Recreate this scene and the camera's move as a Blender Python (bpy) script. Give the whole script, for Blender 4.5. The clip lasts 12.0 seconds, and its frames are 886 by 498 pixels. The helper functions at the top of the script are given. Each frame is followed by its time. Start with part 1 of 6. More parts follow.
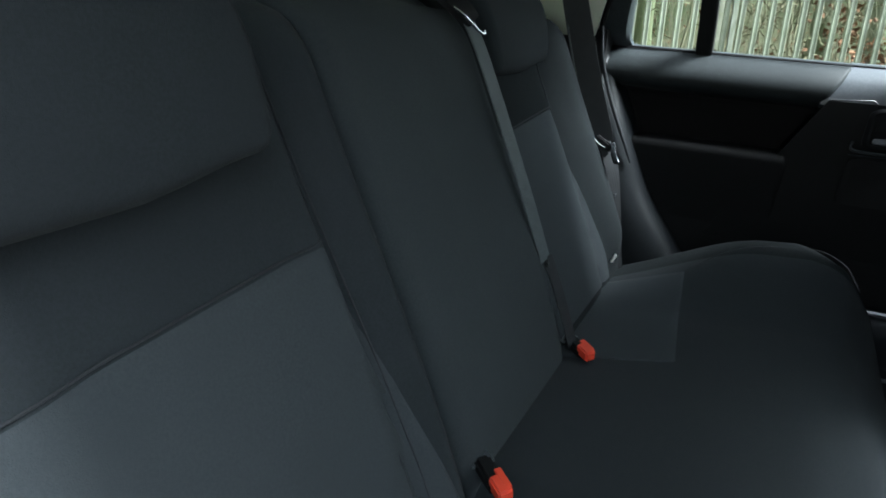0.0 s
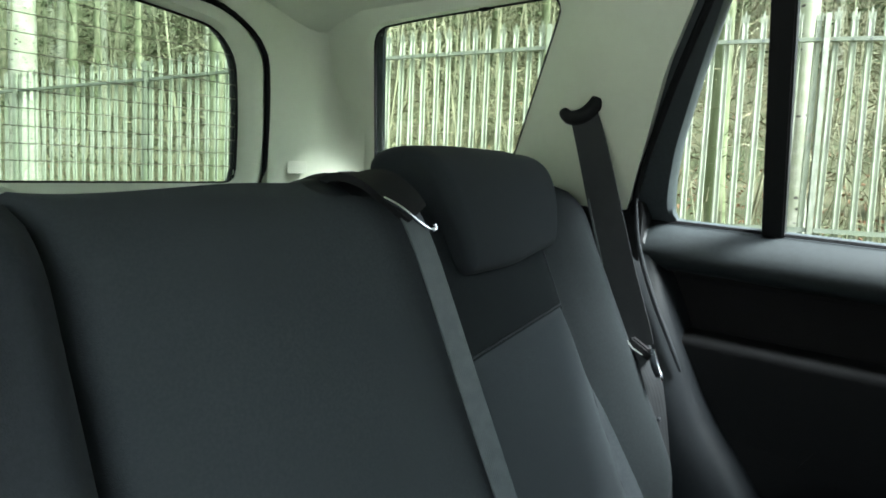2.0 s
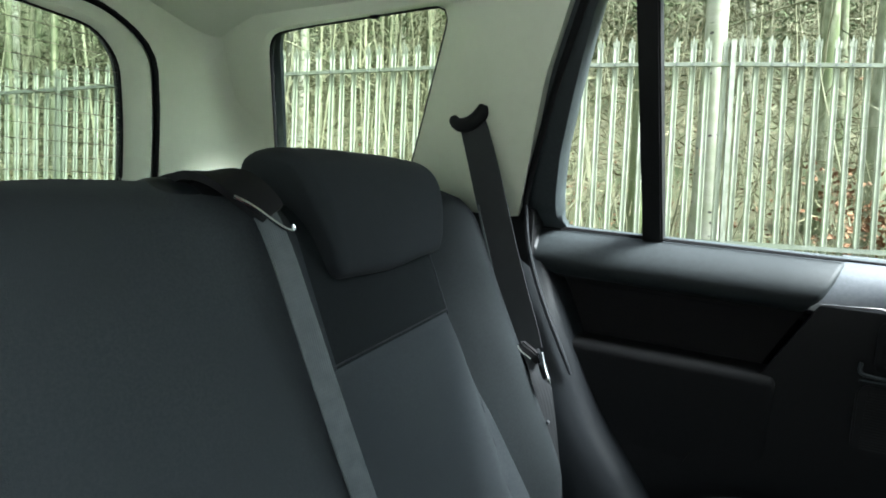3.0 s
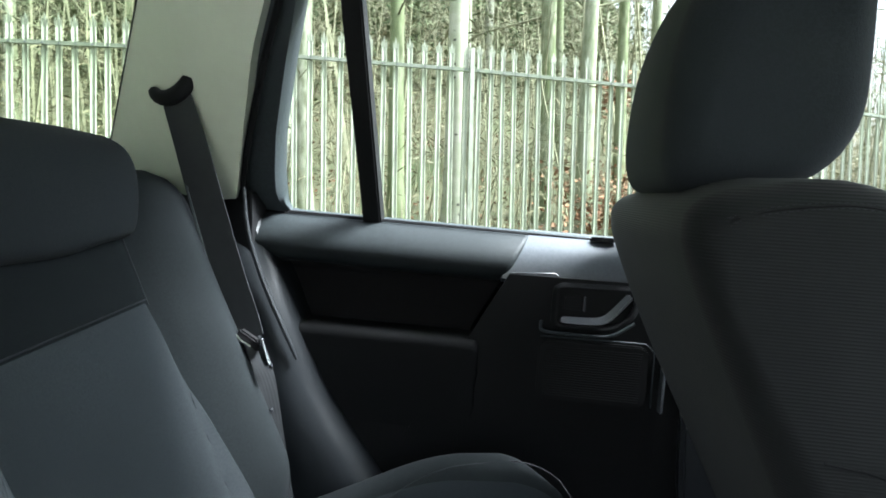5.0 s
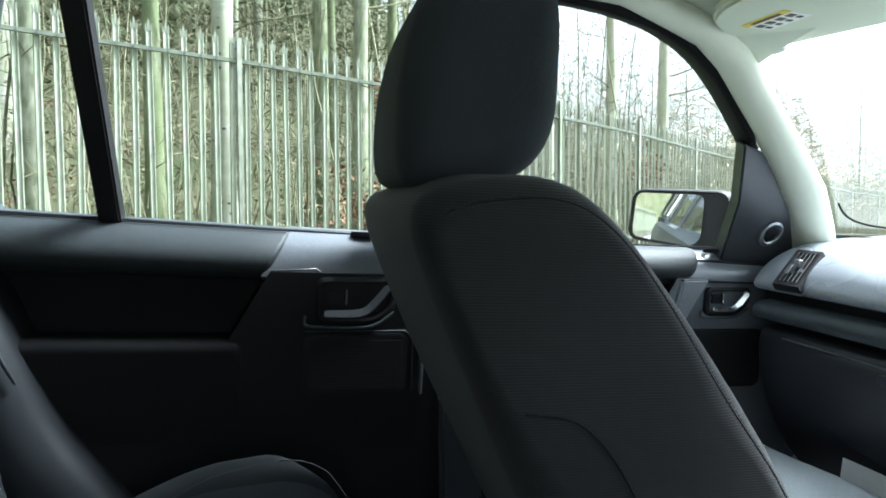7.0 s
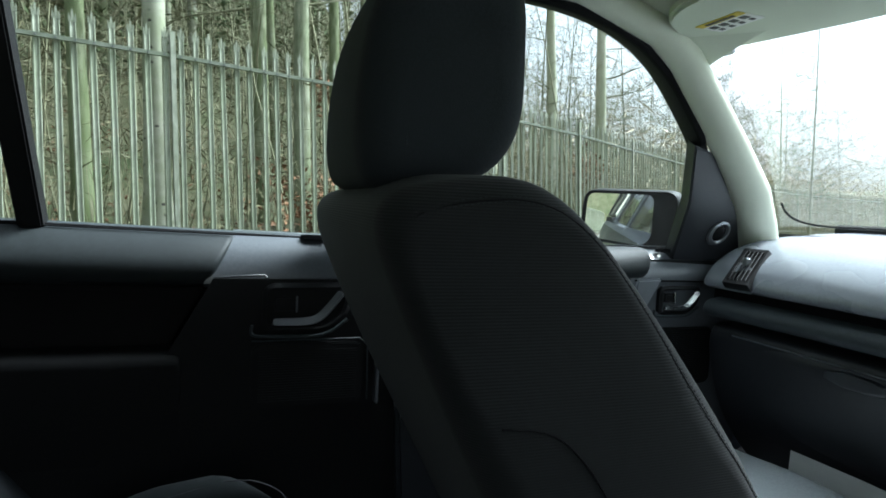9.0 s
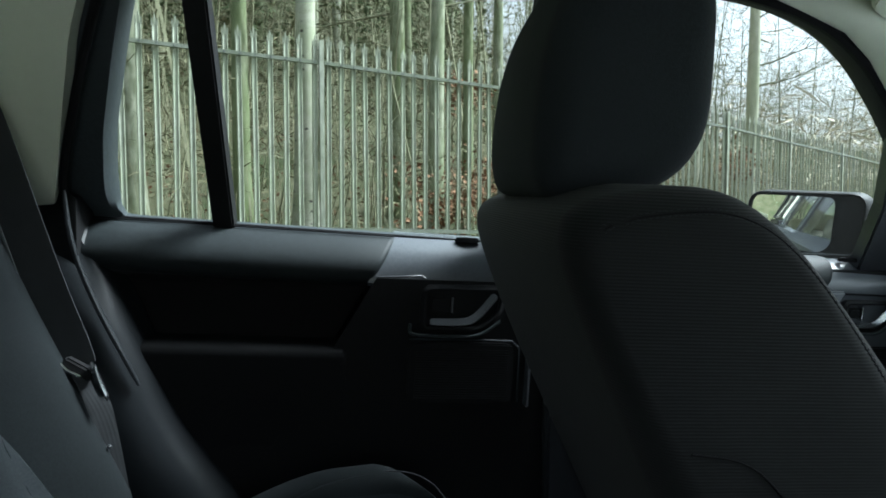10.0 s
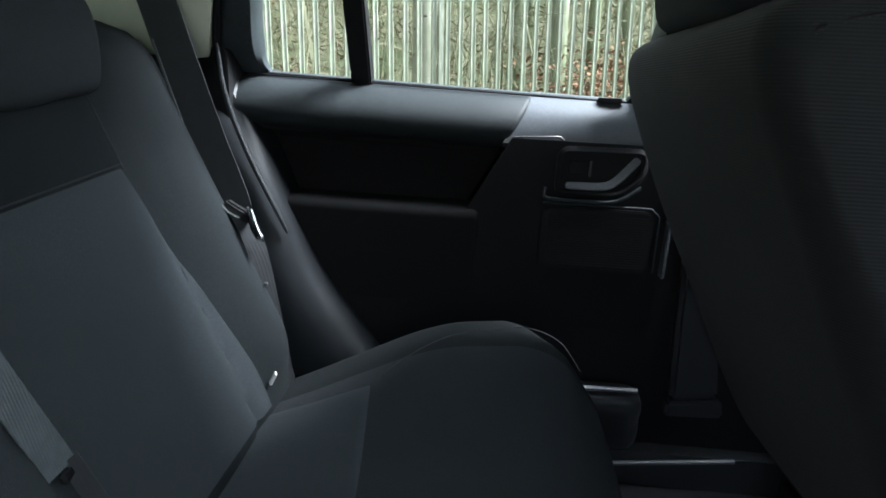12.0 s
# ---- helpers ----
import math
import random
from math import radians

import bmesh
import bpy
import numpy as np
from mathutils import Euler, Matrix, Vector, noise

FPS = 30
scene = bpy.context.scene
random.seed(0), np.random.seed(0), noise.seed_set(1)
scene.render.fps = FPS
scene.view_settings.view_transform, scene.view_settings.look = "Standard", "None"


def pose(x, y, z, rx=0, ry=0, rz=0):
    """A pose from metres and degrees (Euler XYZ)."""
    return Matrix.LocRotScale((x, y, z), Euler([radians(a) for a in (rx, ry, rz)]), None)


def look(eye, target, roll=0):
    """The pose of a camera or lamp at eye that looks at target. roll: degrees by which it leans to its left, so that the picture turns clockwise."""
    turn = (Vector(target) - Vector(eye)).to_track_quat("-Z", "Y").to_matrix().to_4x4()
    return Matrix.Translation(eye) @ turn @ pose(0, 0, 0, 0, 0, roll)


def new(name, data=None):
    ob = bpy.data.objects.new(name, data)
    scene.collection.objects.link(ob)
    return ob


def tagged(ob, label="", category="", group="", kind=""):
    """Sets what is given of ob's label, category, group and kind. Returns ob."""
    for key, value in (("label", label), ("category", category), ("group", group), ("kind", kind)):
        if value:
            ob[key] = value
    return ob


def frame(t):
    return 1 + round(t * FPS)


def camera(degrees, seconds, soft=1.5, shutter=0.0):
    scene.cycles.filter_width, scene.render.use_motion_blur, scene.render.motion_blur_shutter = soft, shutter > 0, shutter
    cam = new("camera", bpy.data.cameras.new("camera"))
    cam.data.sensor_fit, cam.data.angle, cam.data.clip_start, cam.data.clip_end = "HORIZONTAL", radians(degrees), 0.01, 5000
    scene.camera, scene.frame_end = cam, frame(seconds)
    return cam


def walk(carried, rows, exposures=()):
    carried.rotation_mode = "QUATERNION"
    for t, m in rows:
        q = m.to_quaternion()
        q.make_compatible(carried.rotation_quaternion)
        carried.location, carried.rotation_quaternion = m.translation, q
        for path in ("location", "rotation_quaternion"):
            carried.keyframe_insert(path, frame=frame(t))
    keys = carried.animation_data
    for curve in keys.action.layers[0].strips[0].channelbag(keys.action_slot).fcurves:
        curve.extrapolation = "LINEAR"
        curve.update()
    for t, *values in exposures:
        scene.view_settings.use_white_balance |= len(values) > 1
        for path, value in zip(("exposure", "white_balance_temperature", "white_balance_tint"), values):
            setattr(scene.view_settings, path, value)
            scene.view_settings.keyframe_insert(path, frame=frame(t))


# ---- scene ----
cam = camera(74.2, 12.0, soft=1.8)
PATH = [
    (0, (0.202, -0.739, 1.153), (-0.666, 0.916, 0.441), 3.0),
    (0.2, (0.178, -0.646, 1.164), (-0.698, 1.022, 0.491), 3.1),
    (0.5, (0.161, -0.544, 1.192), (-0.795, 1.102, 0.578), 3.0),
    (1, (0.141, -0.458, 1.216), (-0.961, 1.142, 0.742), 3.2),
    (1.5, (0.155, -0.413, 1.215), (-0.995, 1.182, 0.848), 3.1),
    (2, (0.177, -0.385, 1.216), (-0.977, 1.222, 0.925), 2.9),
    (2.5, (0.211, -0.353, 1.207), (-0.894, 1.295, 0.959), 3.0),
    (3, (0.244, -0.334, 1.202), (-0.743, 1.391, 0.978), 3.1),
    (3.2, (0.254, -0.328, 1.199), (-0.659, 1.442, 0.980), 3.2),
    (4.8, (0.313, -0.300, 1.184), (-0.018, 1.663, 0.982), 3.5),
    (5, (0.320, -0.298, 1.182), (0.063, 1.676, 0.988), 3.4),
    (5.5, (0.332, -0.300, 1.181), (0.261, 1.690, 0.997), 3.4),
    (6, (0.339, -0.304, 1.183), (0.467, 1.684, 1.007), 3.2),
    (6.5, (0.343, -0.306, 1.183), (0.665, 1.660, 1.014), 3.1),
    (7, (0.355, -0.315, 1.181), (0.828, 1.622, 1.021), 3.0),
    (7.2, (0.358, -0.316, 1.179), (0.881, 1.608, 1.024), 3.0),
    (8.1, (0.354, -0.302, 1.179), (1.064, 1.569, 1.031), 2.9),
    (8.8, (0.347, -0.283, 1.180), (1.038, 1.587, 1.033), 2.8),
    (9, (0.345, -0.275, 1.182), (1.001, 1.610, 1.031), 2.8),
    (9.5, (0.323, -0.267, 1.189), (0.778, 1.673, 1.022), 2.8),
    (10, (0.300, -0.266, 1.192), (0.536, 1.711, 1.008), 2.9),
    (10.5, (0.289, -0.265, 1.183), (0.322, 1.726, 0.996), 3.1),
    (11, (0.284, -0.256, 1.173), (0.199, 1.733, 0.987), 3.2),
    (11.5, (0.274, -0.240, 1.149), (0.145, 1.740, 0.899), 3.1),
    (12, (0.267, -0.260, 1.124), (0.144, 1.663, 0.589), 3.1),
]
# the car stands on a slight slope: its own upright leans from the true one
TILT = Vector((-0.045, 0.052, 1.0)).rotation_difference(Vector((0, 0, 1))).to_matrix().to_4x4()
walk(cam, [(t, TILT @ look(eye, target, roll)) for t, eye, target, roll in PATH], [(0, 2.05, 5600, 4), (0.5, 2.4, 5750, 1), (1.0, 2.65, 5800, 1), (2.5, 2.8, 5750, 3), (5.5, 2.85, 5650, 7), (7.0, 2.45, 5500, 5), (9.0, 1.55, 5500, 2), (10.0, 1.55, 5500, 2), (11.0, 1.75, 5700, 3), (12, 2.4, 5600, 9)])

# ---- world and light ----
world = bpy.data.worlds.new("overcast_sky")
scene.world = world
world.use_nodes = True
wn, wl = world.node_tree.nodes, world.node_tree.links
sky = wn.new("ShaderNodeTexSky")
sky.sky_type = "NISHITA"
sky.sun_disc = False
sky.sun_elevation, sky.sun_rotation = radians(51), radians(89)
sky.air_density, sky.dust_density = 2.0, 6.0
soft_sky = wn.new("ShaderNodeHueSaturation")
soft_sky.inputs["Saturation"].default_value = 0.12
wl.new(sky.outputs[0], soft_sky.inputs["Color"])
wl.new(soft_sky.outputs[0], wn["Background"].inputs[0])
wn["Background"].inputs[1].default_value = 0.11
sun_data = bpy.data.lights.new("sun", "SUN")
sun_data.energy, sun_data.angle, sun_data.color = 5.0, radians(22), (1.0, 0.97, 0.90)
sun = new("sun", sun_data)
sun.matrix_world = look((6.29, 0.15, 7.77), (0, 0, 0))

# ---- materials ----


def material(name, colour, rough=0.6, metal=0.0, colour2=None, scale=40.0, detail=4.0, bump=0.0, bump_scale=300.0,
             stretch=(1, 1, 1), sheen=0.0, spec=0.5, big=None, big_scale=3.0, island=0.0):
    """A surface with colour variation at two scales and a fine relief."""
    m = bpy.data.materials.new(name)
    m.use_nodes = True
    n, l = m.node_tree.nodes, m.node_tree.links
    b = n["Principled BSDF"]
    b.inputs["Roughness"].default_value = rough
    b.inputs["Metallic"].default_value = metal
    b.inputs["Specular IOR Level"].default_value = spec
    if sheen:
        b.inputs["Sheen Weight"].default_value = sheen
        b.inputs["Sheen Roughness"].default_value = 0.6
    co = n.new("ShaderNodeTexCoord")
    mp = n.new("ShaderNodeMapping")
    mp.inputs["Scale"].default_value = stretch
    l.new(co.outputs["Object"], mp.inputs["Vector"])
    c2 = colour2 or tuple(c * 0.75 for c in colour)
    t1 = n.new("ShaderNodeTexNoise")
    t1.inputs["Scale"].default_value, t1.inputs["Detail"].default_value = scale, detail
    l.new(mp.outputs[0], t1.inputs["Vector"])
    ramp = n.new("ShaderNodeValToRGB")
    ramp.color_ramp.elements[0].position, ramp.color_ramp.elements[1].position = 0.35, 0.65
    ramp.color_ramp.elements[0].color, ramp.color_ramp.elements[1].color = (*colour, 1), (*c2, 1)
    l.new(t1.outputs[0], ramp.inputs[0])
    out = ramp.outputs[0]
    t2 = n.new("ShaderNodeTexNoise")
    t2.inputs["Scale"].default_value, t2.inputs["Detail"].default_value = big_scale, 3.0
    l.new(mp.outputs[0], t2.inputs["Vector"])
    r2 = n.new("ShaderNodeValToRGB")
    r2.color_ramp.elements[0].position, r2.color_ramp.elements[1].position = 0.4, 0.7
    mix = n.new("ShaderNodeMixRGB")
    mix.inputs[2].default_value = (*(big or tuple(c * 0.85 for c in colour)), 1)
    l.new(t2.outputs[0], r2.inputs[0])
    l.new(r2.outputs[0], mix.inputs[0])
    l.new(out, mix.inputs[1])
    out = mix.outputs[0]
    if island:
        geo = n.new("ShaderNodeNewGeometry")
        info = n.new("ShaderNodeObjectInfo")
        add = n.new("ShaderNodeMath")
        add.operation = "ADD"
        l.new(geo.outputs["Random Per Island"], add.inputs[0])
        l.new(info.outputs["Random"], add.inputs[1])
        rng = n.new("ShaderNodeMapRange")
        rng.inputs["From Max"].default_value = 2.0
        rng.inputs["To Min"].default_value, rng.inputs["To Max"].default_value = 1 - island, 1 + island
        l.new(add.outputs[0], rng.inputs["Value"])
        hs = n.new("ShaderNodeHueSaturation")
        l.new(rng.outputs[0], hs.inputs["Value"])
        l.new(out, hs.inputs["Color"])
        out = hs.outputs[0]
    l.new(out, b.inputs["Base Color"])
    rr = n.new("ShaderNodeMapRange")
    rr.inputs["To Min"].default_value, rr.inputs["To Max"].default_value = max(rough - 0.08, 0.02), min(rough + 0.08, 1)
    l.new(t2.outputs[0], rr.inputs["Value"])
    l.new(rr.outputs[0], b.inputs["Roughness"])
    if bump:
        t3 = n.new("ShaderNodeTexNoise")
        t3.inputs["Scale"].default_value, t3.inputs["Detail"].default_value = bump_scale, 2.0
        l.new(mp.outputs[0], t3.inputs["Vector"])
        bp = n.new("ShaderNodeBump")
        bp.inputs["Strength"].default_value, bp.inputs["Distance"].default_value = bump, 0.001
        l.new(t3.outputs[0], bp.inputs["Height"])
        l.new(bp.outputs[0], b.inputs["Normal"])
    return m


def ribbed(name, colour, colour2, pitch, rough=0.85, axis="Z", strength=0.5):
    """Woven cloth with fine ribs."""
    m = material(name, colour, rough, colour2=colour2, scale=60, sheen=0.05, spec=0.3)
    n, l = m.node_tree.nodes, m.node_tree.links
    co = n.new("ShaderNodeTexCoord")
    w = n.new("ShaderNodeTexWave")
    w.bands_direction = axis
    w.inputs["Scale"].default_value = 0.314 / pitch
    w.inputs["Distortion"].default_value = 0.15
    l.new(co.outputs["Object"], w.inputs["Vector"])
    bp = n.new("ShaderNodeBump")
    bp.inputs["Strength"].default_value, bp.inputs["Distance"].default_value = strength, 0.0012
    l.new(w.outputs[0], bp.inputs["Height"])
    l.new(bp.outputs[0], n["Principled BSDF"].inputs["Normal"])
    return m


def clear_glass(name, tint=(0.95, 0.97, 0.96), film=0.0):
    """Window glass; film: strength of an added scattering veil that stands in for glare."""
    m = bpy.data.materials.new(name)
    m.use_nodes = True
    n, l = m.node_tree.nodes, m.node_tree.links
    n.remove(n["Principled BSDF"])
    tr = n.new("ShaderNodeBsdfTransparent")
    tr.inputs[0].default_value = (*tint, 1)
    gl = n.new("ShaderNodeBsdfGlossy")
    gl.inputs["Roughness"].default_value = 0.01
    fr = n.new("ShaderNodeLayerWeight")
    pw = n.new("ShaderNodeMath")
    pw.operation, pw.inputs[1].default_value = "POWER", 4.0
    l.new(fr.outputs["Facing"], pw.inputs[0])
    ml = n.new("ShaderNodeMath")
    ml.operation, ml.inputs[1].default_value, ml.inputs[2].default_value = "MULTIPLY_ADD", 0.35, 0.025
    l.new(pw.outputs[0], ml.inputs[0])
    mx = n.new("ShaderNodeMixShader")
    l.new(ml.outputs[0], mx.inputs[0])
    l.new(tr.outputs[0], mx.inputs[1])
    l.new(gl.outputs[0], mx.inputs[2])
    out = mx.outputs[0]
    if film:
        veil, scatter = n.new("ShaderNodeBsdfTranslucent"), n.new("ShaderNodeMixShader")
        veil.inputs[0].default_value = (0.86, 0.87, 0.83, 1)
        co, t1, amount = n.new("ShaderNodeTexCoord"), n.new("ShaderNodeTexNoise"), n.new("ShaderNodeMapRange")
        t1.inputs["Scale"].default_value, t1.inputs["Detail"].default_value = 5.0, 6.0
        amount.inputs["From Min"].default_value, amount.inputs["From Max"].default_value = 0.3, 0.7
        amount.inputs["To Min"].default_value, amount.inputs["To Max"].default_value = film * 0.75, film * 1.25
        l.new(co.outputs["Object"], t1.inputs["Vector"])
        l.new(t1.outputs[0], amount.inputs["Value"])
        l.new(amount.outputs[0], scatter.inputs[0])
        l.new(out, scatter.inputs[1])
        l.new(veil.outputs[0], scatter.inputs[2])
        out = scatter.outputs[0]
    l.new(out, n["Material Output"].inputs[0])
    return m


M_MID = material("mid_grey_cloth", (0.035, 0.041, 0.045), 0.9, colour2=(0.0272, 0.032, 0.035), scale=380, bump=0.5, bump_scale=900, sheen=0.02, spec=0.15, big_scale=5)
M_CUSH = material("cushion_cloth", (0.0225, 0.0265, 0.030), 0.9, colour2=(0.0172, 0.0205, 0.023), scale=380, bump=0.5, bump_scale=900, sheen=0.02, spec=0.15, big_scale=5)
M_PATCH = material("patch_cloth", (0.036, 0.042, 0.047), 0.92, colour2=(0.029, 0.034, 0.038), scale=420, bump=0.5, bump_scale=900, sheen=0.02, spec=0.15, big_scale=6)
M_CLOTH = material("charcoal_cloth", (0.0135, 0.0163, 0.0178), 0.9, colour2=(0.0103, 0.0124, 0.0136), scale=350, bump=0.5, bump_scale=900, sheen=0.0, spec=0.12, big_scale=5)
M_INSERT = material("grey_cloth", (0.042, 0.0485, 0.0535), 0.92, colour2=(0.033, 0.0385, 0.0425), scale=420, bump=0.5, bump_scale=900, sheen=0.02, spec=0.15, big_scale=6)
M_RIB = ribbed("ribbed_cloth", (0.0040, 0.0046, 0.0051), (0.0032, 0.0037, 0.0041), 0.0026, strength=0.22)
# Pale cloth, lightened further for windscreen daylight that barely reaches the cushion.
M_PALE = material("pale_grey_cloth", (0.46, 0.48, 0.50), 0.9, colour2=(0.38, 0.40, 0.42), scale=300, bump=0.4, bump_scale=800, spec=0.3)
M_PIPE = material("seam_thread", (0.022, 0.024, 0.028), 0.9, scale=600)
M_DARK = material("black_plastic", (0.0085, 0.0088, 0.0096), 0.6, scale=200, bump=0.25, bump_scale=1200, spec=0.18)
M_GRAIN = material("charcoal_plastic", (0.028, 0.031, 0.036), 0.33, scale=200, bump=0.3, bump_scale=1100, spec=0.5)
# Grey plastic, raised above charcoal for the sheen from the windows.
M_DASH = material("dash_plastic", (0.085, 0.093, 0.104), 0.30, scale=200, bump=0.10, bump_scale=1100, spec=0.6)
# Charcoal plastic; windscreen glare on the dash top is put into this paler colour.
M_TOP = material("glare_dash_plastic", (0.20, 0.215, 0.24), 0.27, scale=200, bump=0.05, bump_scale=1100, spec=1.0)
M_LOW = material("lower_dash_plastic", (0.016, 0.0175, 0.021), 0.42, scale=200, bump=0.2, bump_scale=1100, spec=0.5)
M_FRAME = material("frame_plastic", (0.035, 0.043, 0.047), 0.5, scale=200, bump=0.3, bump_scale=1100, spec=0.35)
M_COVER = material("cover_plastic", (0.0105, 0.0126, 0.015), 0.45, scale=200, bump=0.2, bump_scale=1100, spec=0.28)
M_ROLL = material("padded_vinyl", (0.0165, 0.0205, 0.0222), 0.6, scale=120, bump=0.35, bump_scale=900, spec=0.22)
M_FELT = material("black_door_cloth", (0.0125, 0.0120, 0.0125), 0.95, scale=300, bump=0.5, bump_scale=700, spec=0.1)
M_BEIGE = material("ivory_trim", (0.67, 0.705, 0.575), 0.55, colour2=(0.65, 0.68, 0.555), scale=60, bump=0.15, bump_scale=1500, big_scale=2)
M_LINER = material("headliner_cloth", (0.66, 0.70, 0.57), 0.95, colour2=(0.62, 0.66, 0.535), scale=500, bump=0.4, bump_scale=900, spec=0.15)
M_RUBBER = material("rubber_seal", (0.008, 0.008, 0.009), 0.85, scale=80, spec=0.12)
# Same webbing as M_WEB2; light and sheen are put into this paler colour.
M_WEB = ribbed("lit_webbing", (0.085, 0.098, 0.105), (0.065, 0.075, 0.080), 0.0025, rough=0.55, axis="Y", strength=0.35)
M_WEB2 = ribbed("dark_webbing", (0.022, 0.024, 0.027), (0.017, 0.019, 0.021), 0.0025, rough=0.6, axis="Y", strength=0.12)
M_METAL = material("chrome", (0.75, 0.76, 0.78), 0.15, 1.0, scale=20)
M_SATIN = material("satin_silver", (0.42, 0.44, 0.47), 0.32, 0.85, scale=120)
M_LEVER = material("dark_satin", (0.085, 0.09, 0.10), 0.33, 0.4, scale=120)
M_RED = material("red_plastic", (0.75, 0.07, 0.03), 0.45, colour2=(0.68, 0.06, 0.03), scale=60)
M_CARPET = material("carpet", (0.016, 0.016, 0.018), 0.98, scale=500, bump=1.0, bump_scale=600, spec=0.1)
M_PAINT = material("dark_paint", (0.007, 0.009, 0.012), 0.35, 0.0, scale=8, spec=0.12)
M_GLASS = clear_glass("clear_glass")
M_TINT = clear_glass("tinted_glass", (0.66, 0.71, 0.66))
M_QUARTER = clear_glass("faintly_tinted_glass", (0.84, 0.88, 0.83))
# The film mimics veiling glare; no dirt is known on this glass.
M_VEILED = clear_glass("veiled_glass", film=0.002)
M_SCREEN = clear_glass("veiled_windscreen_glass", film=0.02)
M_MIRROR = material("mirror_silver", (0.85, 0.87, 0.88), 0.03, 1.0, colour2=(0.84, 0.86, 0.87), big=(0.83, 0.85, 0.86), scale=3)
for link in list(M_MIRROR.node_tree.links):
    if link.to_socket.name == "Roughness":
        M_MIRROR.node_tree.links.remove(link)
M_MIRROR.node_tree.nodes["Principled BSDF"].inputs["Roughness"].default_value = 0.0
M_PAPER = material("white_paper", (0.72, 0.72, 0.70), 0.8, colour2=(0.68, 0.68, 0.66), scale=30)
M_LABEL = material("white_label", (0.78, 0.78, 0.76), 0.5, colour2=(0.75, 0.75, 0.73), scale=40)
M_YELLOW = material("yellow_label", (0.80, 0.62, 0.05), 0.5, scale=40)
M_INK = material("black_ink", (0.02, 0.02, 0.02), 0.5, scale=40)
M_WIRE = material("heater_wire", (0.10, 0.085, 0.06), 0.5, scale=40)
M_GALV = material("galvanised_steel", (0.29, 0.30, 0.245), 0.5, 0.4, colour2=(0.17, 0.18, 0.135), scale=26, detail=7, stretch=(1, 1, 0.3), big=(0.19, 0.215, 0.14), big_scale=4.0, island=0.22)
# Dark rail steel; shade on the angle is partly put into its colour.
M_RAIL = material("weathered_shaded_rail", (0.14, 0.15, 0.12), 0.6, colour2=(0.09, 0.10, 0.075), scale=10, big=(0.11, 0.125, 0.085), big_scale=2.0, spec=0.3)
M_GRASS = material("grass_blades", (0.10, 0.16, 0.035), 0.8, colour2=(0.13, 0.15, 0.05), scale=3, island=0.3, spec=0.2)
M_SOIL = material("leaf_litter_ground", (0.095, 0.085, 0.052), 0.95, colour2=(0.06, 0.068, 0.034), scale=9, detail=8, bump=1.0, bump_scale=30, big=(0.04, 0.052, 0.022), big_scale=0.7, spec=0.15)
M_CONCRETE = material("worn_concrete", (0.22, 0.215, 0.195), 0.85, colour2=(0.15, 0.147, 0.13), scale=6, detail=8, bump=0.6, bump_scale=60, big=(0.18, 0.177, 0.16), big_scale=0.5)
M_LEAF = material("dead_leaves", (0.185, 0.095, 0.05), 0.85, colour2=(0.13, 0.08, 0.045), scale=4, island=0.45, spec=0.2)
M_BARK = material("mossy_bark", (0.20, 0.21, 0.14), 0.9, colour2=(0.075, 0.085, 0.045), scale=16, detail=9, stretch=(1, 1, 0.3), bump=1.0, bump_scale=45, big=(0.09, 0.11, 0.05), big_scale=2.2, spec=0.15, island=0.2)
M_BIRCH = material("birch_bark", (0.33, 0.325, 0.27), 0.85, colour2=(0.22, 0.225, 0.165), scale=11, detail=8, stretch=(0.8, 0.8, 1.2), bump=0.6, bump_scale=40, big=(0.21, 0.225, 0.15), big_scale=1.8, spec=0.2)


def add_flecks(m, colour, scale, stretch, size):
    """Dark flecks and scars across a bark."""
    n, l = m.node_tree.nodes, m.node_tree.links
    b = n["Principled BSDF"]
    src = b.inputs["Base Color"].links[0].from_socket
    co, mp, vo = n.new("ShaderNodeTexCoord"), n.new("ShaderNodeMapping"), n.new("ShaderNodeTexVoronoi")
    mp.inputs["Scale"].default_value = stretch
    vo.inputs["Scale"].default_value = scale
    l.new(co.outputs["Object"], mp.inputs["Vector"])
    l.new(mp.outputs[0], vo.inputs["Vector"])
    r = n.new("ShaderNodeValToRGB")
    r.color_ramp.elements[0].position, r.color_ramp.elements[1].position = size, size * 1.7
    r.color_ramp.elements[0].color, r.color_ramp.elements[1].color = (1, 1, 1, 1), (0, 0, 0, 1)
    l.new(vo.outputs["Distance"], r.inputs[0])
    mix = n.new("ShaderNodeMixRGB")
    mix.inputs[2].default_value = (*colour, 1)
    l.new(r.outputs[0], mix.inputs[0])
    l.new(src, mix.inputs[1])
    l.new(mix.outputs[0], b.inputs["Base Color"])


add_flecks(M_BIRCH, (0.05, 0.045, 0.035), 8.0, (0.9, 0.9, 1.4), 0.14)
M_BRUSH = material("winter_brush", (0.18, 0.16, 0.10), 0.9, colour2=(0.12, 0.13, 0.065), scale=1.5, island=0.2, spec=0.15)
M_GREY = material("grey_bark", (0.24, 0.245, 0.18), 0.9, colour2=(0.11, 0.12, 0.075), scale=14, detail=9, stretch=(1, 1, 0.35), bump=0.8, bump_scale=45, big=(0.14, 0.165, 0.09), big_scale=1.8, spec=0.15)
